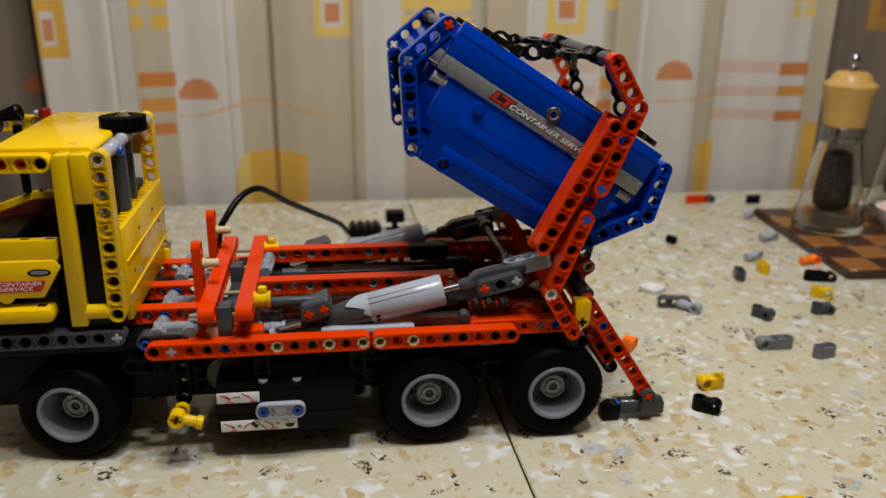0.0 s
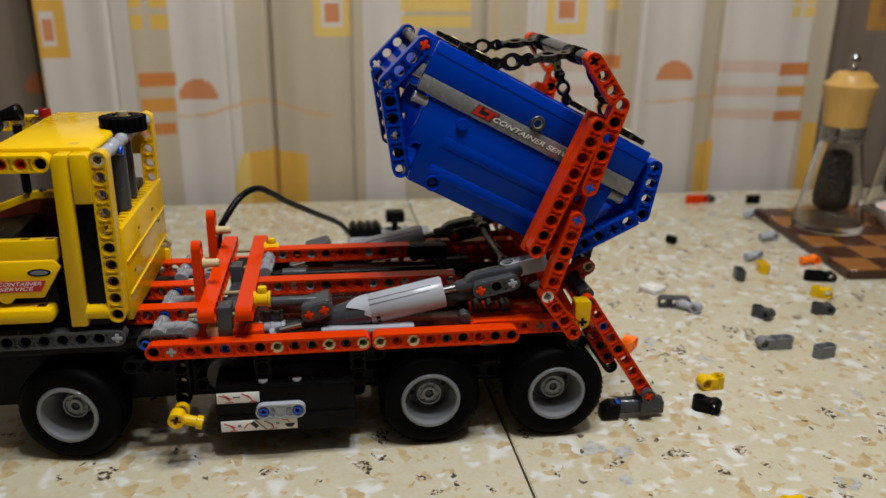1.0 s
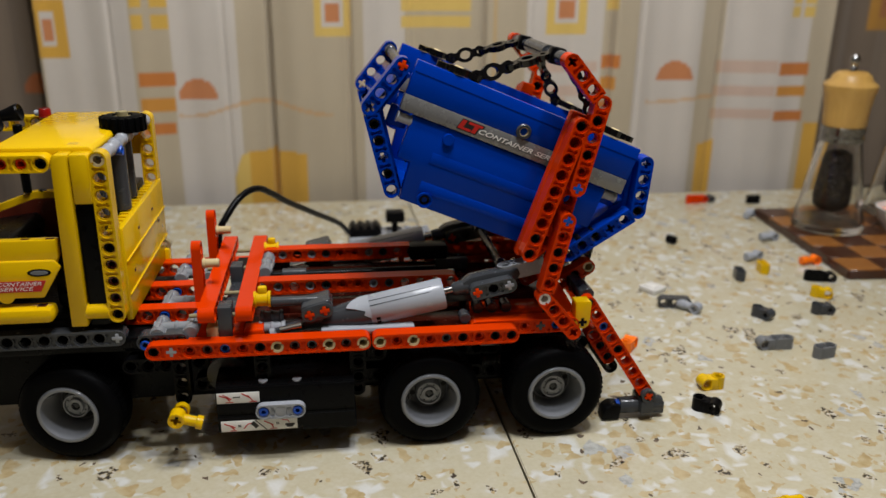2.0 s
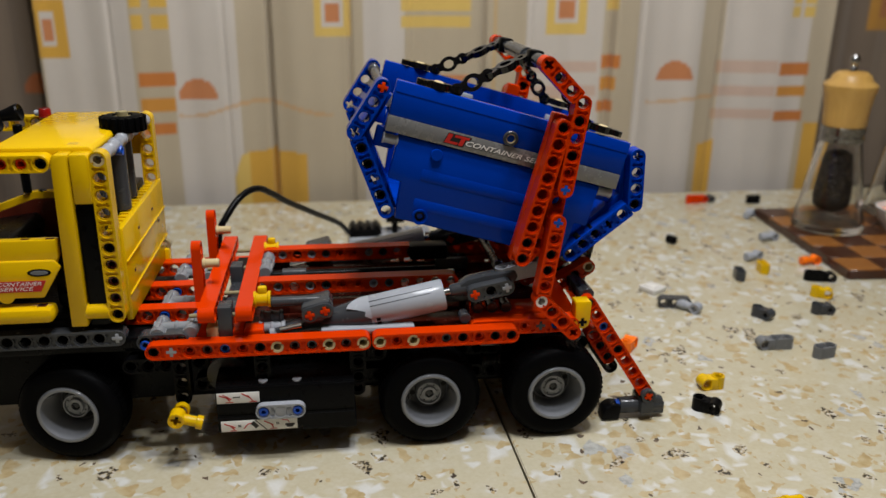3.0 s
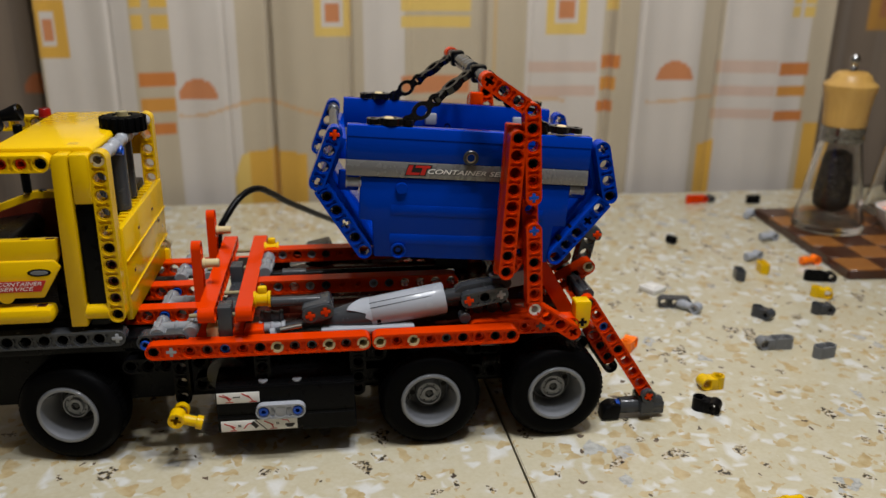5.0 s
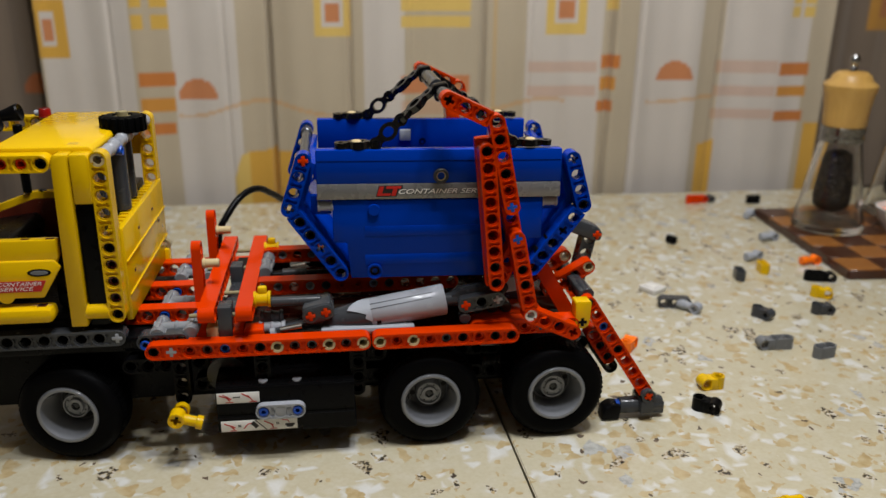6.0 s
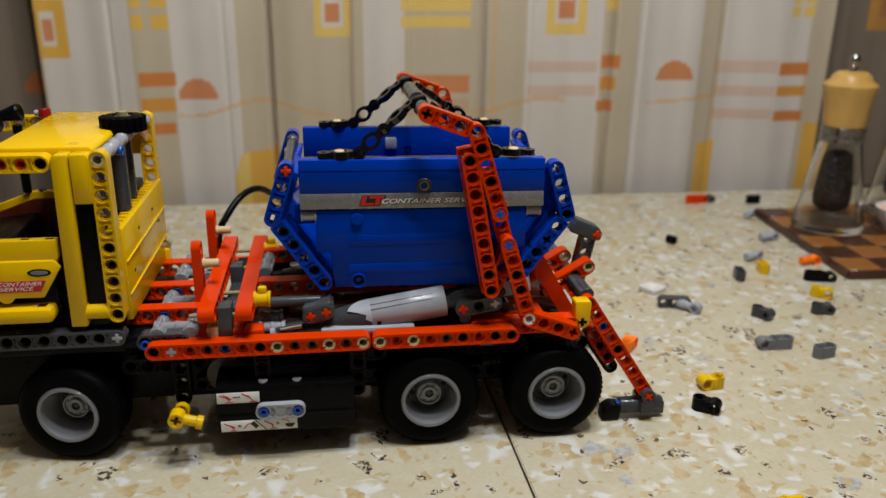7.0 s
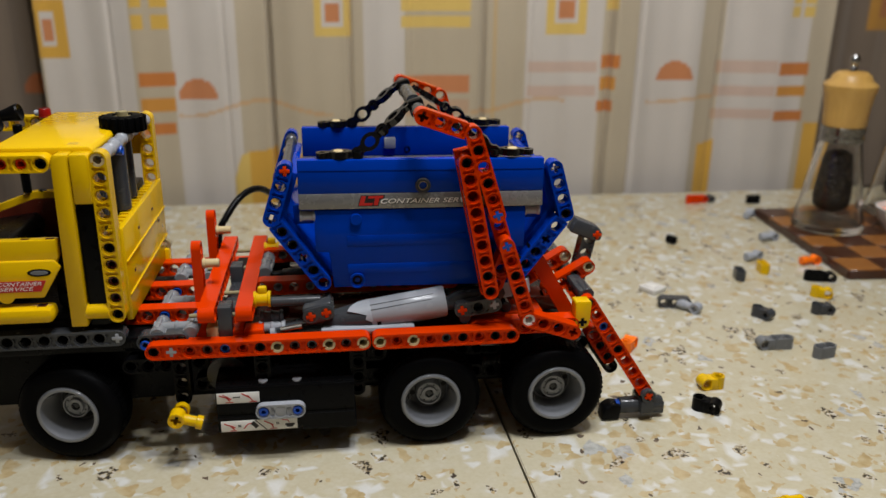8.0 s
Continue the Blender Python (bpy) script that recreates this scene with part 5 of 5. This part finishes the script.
        if near:
            part("axle_end", axle_mesh(1.0), RED, skip, "red cross axle end", rel(-7.92, y0 - 0.03, 3.0))
    for sx in (-1, 1):
        # sloping end walls and crossbars between the frames
        part("end_wall", prism([(sx * 7.75, 2.75), (sx * 8.62, 0.15), (sx * 5.85, -3.7), (sx * 5.2, -4.0), (sx * 7.2, -1.0), (sx * 8.0, 0.2), (sx * 7.2, 2.6)], N0 + 0.95, N1 - 0.95, 0.05), BLUE, skip)
        if sx < 0:
            part("end_bar", lathe([(0, 0.9), (0.4, 0.9), (0.4, 2.0), (0.3, 2.1), (0.3, 8.5), (0.4, 8.6), (0.4, 9.7), (0, 9.7)], 16, "y"), DGREY, skip, "", rel(sx * 7.9, N0, 2.9))
        for y in (N0 + 1.0, N1 - 1.4):
            part("corner_block", box_mesh(-0.6, 0.6, 0, 0.5, -0.6, 0.6, 0.1), BLUE, skip, "", rel(sx * 7.0, y, 0.1))
    part("bottom", box_mesh(-5.4, 5.4, N0 + 0.7, N1 - 0.7, -4.35, -3.9, 0.08), BLUE, skip)
    for x in (-4.85, 5.4):
        for y in (N0 + 0.45, N1 - 0.45):
            part("lug_pin", lathe([(0, 0), (0.3, 0), (0.3, 0.3), (0.22, 0.36), (0, 0.36)], 16), TAN, skip, "tan pin top", rel(x, y, 3.74))
    for x in (-1.2, 5.0):
        part("inner_clip", box_mesh(x - 0.4, x + 0.4, N1 - 1.1, N1 - 0.7, 2.1, 2.9, 0.1), LGREY, skip)


def end_turn(left):
    # upper leg hangs from the top hole down to the corner, lower leg runs in under the body
    return pose(0, 0, 0, 0, 108, 0) if left else pose(0, 0, 0, 0, 73.5, 0)


skip_build()

# ---------------------------------------------------------------- chains
def link_mesh():
    """One moulded chain link along +x, 2 studs between the eyes: a waisted frame with two eyes and a round hole between."""
    if "link" not in MESHES:
        v, f = [], []

        def ring(cx, r0, r1, sx=1.0, n=18, h=0.16):
            for k in range(n):
                b = len(v)
                for a in (2 * math.pi * k / n, 2 * math.pi * (k + 1) / n):
                    for r in (r0, r1):
                        for z in (-h, h):
                            v.append((cx + r * math.cos(a) * sx, r * math.sin(a), z))
                f.extend([[b + i for i in q] for q in ((0, 2, 6, 4), (1, 3, 7, 5), (2, 3, 7, 6), (0, 1, 5, 4))])

        ring(0.0, 0.17, 0.38, h=0.16)
        ring(2.0, 0.17, 0.38, h=0.16)
        ring(1.0, 0.28, 0.50, 1.25, h=0.20)
        for x0, x1 in ((0.26, 0.62), (1.38, 1.74)):
            b = len(v)
            v.extend([(x, y, z) for x in (x0, x1) for y in (-0.27, 0.27) for z in (-0.17, 0.17)])
            f.extend([[b + i for i in q] for q in ((0, 1, 3, 2), (4, 6, 7, 5), (0, 4, 5, 1), (2, 3, 7, 6), (0, 2, 6, 4), (1, 5, 7, 3))])
        MESHES["link"] = mesh_from("link", v, f, merge=False, soft=40)
    return MESHES["link"]


chains = []
for end, x in (("left", -4.85), ("right", 5.4)):
    for y in (N0 + 0.45, N1 - 0.45):
        ch = thing("chain", "black plastic toy chain from the container rim to the lift frame", "chain", "lifting chains")
        links = []
        for k in range(3):
            links.append(part("chain_link", link_mesh(), CHAIN_BLACK, ch))
        chains.append((end, x, y, links))

# ---------------------------------------------------------------- loose bricks on the table
def loose(name, label, x, y, turn, color, kind, tilt=0, n=2):
    t = thing(name, label, "toy brick", "loose toy bricks on the table", ((x - 0.3 if y > 8 else x) * S, (y - 0.45 - 0.018 * max(y, 0)) * S, 0))
    t.rotation_euler = (0, 0, radians(turn))
    if kind == "beam":
        part("body", beam_mesh(n), color, t, "", rel(-(n - 1) / 2, 0, 0.472, 0, 0, 0))
    elif kind == "flat":
        part("body", beam_mesh(n), color, t, "", rel(-(n - 1) / 2, 0, 0.472, 90, 0, 0))
    elif kind == "perp":
        # holes face up along the body, the last one faces the side
        part("body", beam_mesh(n - 1), color, t, "", rel(-(n - 1) / 2, 0, 0.472, 90, 0, 0))
        part("eye", beam_mesh(1, (0,) if tilt else ()), color, t, "", rel((n - 1) / 2, 0, 0.472))
        part("web", box_mesh(-0.28, 0.28, -0.46, 0.46, -0.46, 0.40, 0.05), color, t, "", rel((n - 2) / 2 - 0.02, 0, 0.472))
    elif kind == "plate":
        part("body", box_mesh(-0.9, 0.9, -0.9, 0.9, 0.02, 0.5, 0.05), color, t)
        part("rim", box_mesh(-0.6, 0.6, -0.6, 0.6, 0.48, 0.62, 0.05), color, t)
    elif kind == "pin":
        part("body", lathe([(0, -1), (0.24, -1), (0.3, -0.9), (0.29, -0.15), (0.36, -0.12), (0.36, 0.12), (0.29, 0.15), (0.3, 0.9), (0.24, 1), (0, 1)], 16, "x"), color, t, "", rel(0, 0, 0.37))
    elif kind == "connector":
        part("barrel", lathe([(0, -1), (0.40, -1), (0.45, -0.9), (0.45, -0.4), (0.36, -0.3), (0.36, 0.3), (0, 0.3)], 16, "x"), color, t, "", rel(0, 0, 0.46))
        part("eye", beam_mesh(1, (0,), 0.4), color, t, "", rel(0.65, 0, 0.472))
    return t


for row in (
    ("toy_brick", "red toy pin with a dark end on the table", 57.3, 53.4, 8, RED, "perp", 0, 3),
    ("toy_brick", "dark grey toy pin end on the table", 59.3, 53.6, 8, DGREY, "beam", 0, 1),
    ("toy_brick", "black two-hole toy beam on the table", 64.7, 52.6, 4, BLACK, "flat"),
    ("toy_brick", "pale grey toy connector on the table", 60.9, 46.3, 45, LGREY, "connector"),
    ("toy_brick", "small black toy bushing on the table", 47.5, 37.7, 30, BLACK, "beam", 0, 1),
    ("toy_brick", "light grey toy connector on the table", 58.8, 37.6, 5, LGREY, "connector"),
    ("toy_brick", "dark grey two-hole toy beam lying on the table", 49.9, 26.6, 78, DGREY, "flat"),
    ("toy_brick", "pale grey toy connector beside a yellow one", 53.9, 31.6, 20, LGREY, "connector"),
    ("toy_brick", "yellow two-hole toy beam lying on the table", 53.2, 28.2, 82, YELLOW, "flat"),
    ("toy_brick", "bright orange toy connector beside the board", 59.1, 29.7, 5, ORANGE, "connector"),
    ("toy_brick", "bright orange toy block touching the board", 62.3, 30.3, -8, ORANGE, "perp"),
    ("toy_brick", "black three-hole toy beam on the table", 57.5, 25.2, -16, BLACK, "perp", 0, 3),
    ("toy_brick", "yellow toy connector on the table", 55.3, 21.2, -30, YELLOW, "perp"),
    ("toy_brick", "dark grey toy connector with a cross hole", 53.2, 17.6, -10, DGREY, "perp", 1, 2),
    ("toy_brick", "dark grey toy beam lying against a pale connector", 40.7, 20.5, -12, DGREY, "beam", 0, 3),
    ("toy_brick", "light grey toy connector against a dark beam", 41.6, 19.4, -50, LGREY, "connector"),
    ("toy_brick", "dark grey toy connector lying askew on the table", 47.4, 17.3, -58, DGREY, "perp", 1, 2),
    ("toy_brick", "white toy plate on the table", 40.2, 24.4, 30, WHITE, "plate"),
    ("toy_brick", "grey three-hole toy beam with a cross hole", 45.4, 11.5, 178, MGREY, "perp", 0, 3),
    ("toy_brick", "grey short toy beam on the table", 48.5, 9.6, 12, MGREY, "flat"),
    ("toy_brick", "yellow toy connector on the table behind a black one", 37.1, 5.8, 184, YELLOW, "perp"),
    ("toy_brick", "black toy connector on the table", 35.35, 2.7, -35, BLACK, "perp", 1, 2),
    ("toy_brick", "orange toy block behind the truck's leg", 33.6, 12.6, 50, ORANGE, "perp"),
    ("toy_brick", "yellow toy pin at the front of the table", 35.2, -7.9, 5, YELLOW, "pin"),
):
    loose(*row)

# ---------------------------------------------------------------- pepper mills, board and bowl
def mill(x, y, label, filling, fill_label):
    m = thing("pepper_mill", label, "pepper mill", "mills on the board", (x * S, y * S, 1.02 * S))
    part("glass", lathe([(0, 0.15), (3.8, 0.15), (3.9, 0.5), (3.75, 1.4), (3.4, 3.0), (2.8, 7.0), (2.35, 9.6), (2.2, 10.4), (1.95, 10.4), (2.1, 9.5), (2.55, 7.0), (3.1, 3.4), (3.4, 1.6), (3.45, 0.9), (0, 0.8)], 40), GLASS, m, "clear flared body")
    part("filling", lathe([(0, 2.2), (1.3, 2.25), (1.9, 2.8), (2.05, 3.8), (1.85, 6.0), (1.6, 8.2), (1.4, 8.8), (0.8, 9.1), (0, 8.9)], 30), filling, m, fill_label)
    part("collar", lathe([(2.25, 10.2), (2.35, 10.25), (2.35, 10.8), (2.15, 10.95), (2.15, 11.1), (2.35, 11.2), (2.35, 11.9), (2.2, 12.0), (0, 12.0)], 40), STEEL, m, "ringed steel collar")
    part("head", lathe([(0, 12.0), (2.25, 12.0), (2.32, 12.4), (2.38, 14.0), (2.6, 15.4), (2.8, 16.2), (2.8, 16.5), (2.5, 16.8), (2.2, 17.0), (2.0, 17.5), (1.5, 17.9), (0, 18.0)], 40), BEECH, m, "pale turned beech head")
    part("knob", lathe([(0, 18.0), (0.42, 18.0), (0.38, 18.4), (0.3, 18.5), (0.45, 18.75), (0.55, 19.1), (0.5, 19.45), (0.3, 19.7), (0, 19.75)], 24), STEEL, m, "steel knob")
    m.scale = (0.98, 0.98, 0.972)
    return m


BOARD_TURN, BOARD_N, BOARD_W = -4, 6, 3.55


def board():
    b = thing("serving_board", "wooden checkered serving board of dark and light squares", "board", "", (60.2 * S, 24.2 * S, 0))
    b.rotation_euler = (0, 0, radians(BOARD_TURN))
    n, w = BOARD_N, BOARD_W
    part("core", box_mesh(-0.05, n * w + 0.05, -0.05, n * w + 0.05, 0.12, 0.80, 0.05), WALNUT, b)
    d, l = box_mesh(0.03, w - 0.03, 0.03, w - 0.03, 0.78, 1.0, 0.05, 1), box_mesh(0.03, w - 0.03, 0.03, w - 0.03, 0.78, 1.0, 0.05, 1)
    for i in range(n):
        for j in range(n):
            part("square", d if (i + j) % 2 else l, WALNUT if (i + j) % 2 else OAK, b, "", rel(i * w, j * w, 0))
    for i in range(n):
        part("edge_strip", box_mesh(0.03, w - 0.03, -0.12, 0.0, 0.1, 0.95, 0.04, 1), WALNUT, b, "", rel(i * w, 0, 0))
        part("edge_strip", box_mesh(-0.12, 0.0, 0.03, w - 0.03, 0.1, 0.95, 0.04, 1), WALNUT, b, "", rel(0, i * w, 0))
    for x in (1, n * w - 1):
        for y in (1, n * w - 1):
            part("foot", lathe([(0, 0), (0.5, 0), (0.5, 0.14), (0, 0.14)], 12), RUBBER, b, "", rel(x, y, 0))
    return b


board()
mill(65.9, 37.4, "clear pepper mill with beech head and black peppercorns on board", PEPPER, "black peppercorns")
mill(77.6, 41.6, "clear pepper mill with a beech head, on the board", PEPPER, "dark peppercorns")
bowl = thing("bowl", "small white ceramic bowl with orange contents on the board", "bowl", "", (73.2 * S, 35.4 * S, 1.02 * S))
part("bowl_body", lathe([(0, 0), (1.2, 0), (1.3, 0.15), (2.2, 1.4), (2.6, 2.7), (2.45, 2.75), (2.05, 1.5), (1.1, 0.4), (0, 0.35)], 36), CERAMIC, bowl)
part("contents", lathe([(0, 2.2), (2.2, 2.1), (2.25, 2.0), (0, 1.6)], 30), ORANGE, bowl, "orange contents")

# ---------------------------------------------------------------- motor and cable behind the truck
mot = thing("toy_motor_unit", "grey and black toy motor unit on the table behind truck", "toy motor", "", (16.2 * S, 36.0 * S, 0))
part("case", box_mesh(-4.3, 4.3, -2, 2, 0.03, 2.5, 0.3), LGREY, mot)
for i in range(6):
    for j in range(3):
        part("stud", lathe([(0, 0), (0.28, 0), (0.3, 0.03), (0.3, 0.18), (0.26, 0.21), (0, 0.21)], 14), LGREY, mot, "", rel(-0.9 + i * 0.95, -1.3 + j * 1.25, 2.49))
part("socket", box_mesh(-4.2, -0.9, -1.4, 1.4, 2.4, 3.3, 0.25), BLACK, mot, "black plug on the motor case")
for i in range(4):
    part("socket_rib", box_mesh(-0.22, 0.22, -1.2, 1.2, 0, 0.35, 0.1), BLACK, mot, "", rel(-3.8 + i * 0.8, 0, 3.2))
part("lever_post", box_mesh(0.2, 0.8, -0.4, 0.4, 2.4, 4.2, 0.1), BLACK, mot)
part("lever_head", box_mesh(-0.4, 1.5, -0.8, 0.8, 3.7, 4.8, 0.2), BLACK, mot)
cable = thing("cable", "black flat cable looping from the truck to the motor unit", "cable")
part("cord", tube([(2.0, 13.0, ZT - 0.5), (2.3, 13.5, ZT + 2.7), (2.8, 14.0, ZT + 3.8), (3.57, 15.0, ZT + 4.78), (4.32, 16.0, ZT + 5.2), (5.06, 17.0, ZT + 5.1), (5.8, 18.5, ZT + 4.3), (6.9, 21, ZT + 2.85), (9.0, 26, ZT + 0.3), (11.0, 31, ZT - 2.2), (12.0, 34.5, ZT - 4.3), (12.8, 35.5, ZT - 4.6)], 0.25), BLACK, cable)


# ---------------------------------------------------------------- what moves
def motions():
    # lift frame: degrees turned from its first place
    turns = [(0, 0), (0.5, 2.3), (1, 4.55), (1.5, 6.75), (2.25, 10.1), (3, 13.6), (3.5, 16.4), (4, 19.1), (4.5, 22.0), (5.25, 27.6), (6, 34.0), (6.5, 37.8), (7, 39.0), (7.5, 39.6), (8, 39.9)]
    walk(lift, [(t, at(PIVOT[0], 0, PIVOT[1], 0, -(TH0 + d), 0)) for t, d in turns])
    # container: degrees, and where its middle is
    skip_rows = [(0, -31.9, 22.34, 11.36), (0.5, -29.2, 21.94, 11.07), (1, -26.7, 21.57, 10.77), (1.5, -24.1, 21.20, 10.46), (2.25, -19.7, 20.80, 10.12), (3, -14.95, 20.38, 9.76), (3.5, -11.7, 20.03, 9.49),
                 (4, -8.9, 19.65, 9.26), (4.5, -6.0, 19.13, 8.97), (5.25, -2.3, 18.08, 8.36), (6, -0.1, 16.81, 7.55), (6.35, -0.1, 15.95, 7.03), (6.5, -0.1, 15.83, 6.99), (7, -0.1, 15.82, 6.99), (7.5, -0.05, 15.78, 6.99), (8, 0, 15.75, 7.0)]
    walk(skip, [(t, at(x, 0, z, 0, -a, 0)) for t, a, x, z in skip_rows])
    # actuators: the fork's red axle
    forks = [(0, 19.43, 2.71), (1.5, 19.08, 2.54), (2.5, 18.92, 2.42), (3.5, 18.76, 2.28), (4.5, 18.57, 2.08), (6, 18.28, 1.68), (6.5, 18.18, 1.53), (8, 18.07, 1.36)]
    for b, r, y in zip(bodies, rods, (2.2, 12.8)):
        rows_b, rows_r = [], []
        for t, x, z in forks:
            a = float(np.interp(x, [18.07, 19.43], [8.6, 12.9]))
            rows_b.append((t, at(BASE[0], y, BASE[1], 0, -a, 0)))
            rows_r.append((t, at(x + 0.04, y, z - 0.05, 0, -a, 0)))
        walk(b, rows_b)
        walk(r, rows_r)
    walk(link_bar, [(t, at(x + 1.9, 3.0, z + 0.85)) for t, x, z in forks])
    # chains: one link flat on the rim, two hanging to the tip bar
    times = [0, 0.5, 1, 1.5, 2.25, 3, 3.5, 4, 4.5, 5.25, 6, 6.5, 7, 7.5, 8]
    def value(rows, t, k):
        return float(np.interp(t, [r[0] for r in rows], [r[k] for r in rows]))
    for end, ax, y, links in chains:
        rows = [[], [], []]
        sg = 1 if end == "left" else -1
        ty = 3.4 if y < 7 else 11.6
        for t in times:
            a, ox, oz = radians(value(skip_rows, t, 1)), value(skip_rows, t, 2), value(skip_rows, t, 3)
            def body(x, z):
                return Vector((ox + x * math.cos(a) - z * math.sin(a), 0, oz + x * math.sin(a) + z * math.cos(a)))
            th = radians(TH0 + value(turns, t, 1))
            tip = Vector((PIVOT[0] + TIP[0] * math.cos(th) - TIP[1] * math.sin(th), ty, PIVOT[1] + TIP[0] * math.sin(th) + TIP[1] * math.cos(th)))
            tip += Vector((-0.55 * sg, 0, 0.05))
            p0, p1 = body(ax - sg * 0.9, 3.82), body(ax + sg * 1.1, 3.86)
            p0.y = p1.y = y
            gap = tip - p1
            d = gap.length
            sag = math.sqrt(max(4.0 - (d / 2) ** 2, 0)) if d < 4 else 0
            down = Vector((0, 0, -1)) - gap * (-gap.z / (d * d))
            down = down.normalized() if down.length > 1e-4 else Vector((sg, 0, 0))
            mid = p1 + gap / 2 + down * min(sag, 1.6)
            for k, (u, v, roll) in enumerate(((p0, p1, 0), (p1, mid, 80), (mid, tip, 10))):
                w = (v - u).normalized()
                up = Vector((0, 1, 0)) - w * w.y
                up = up.normalized()
                m = Matrix((w, up, w.cross(up))).transposed().to_4x4()
                rows[k].append((t, Matrix.Translation(P(*u)) @ m @ pose(0, 0, 0, roll, 0, 0)))
        for link, r in zip(links, rows):
            walk(link, r)


motions()
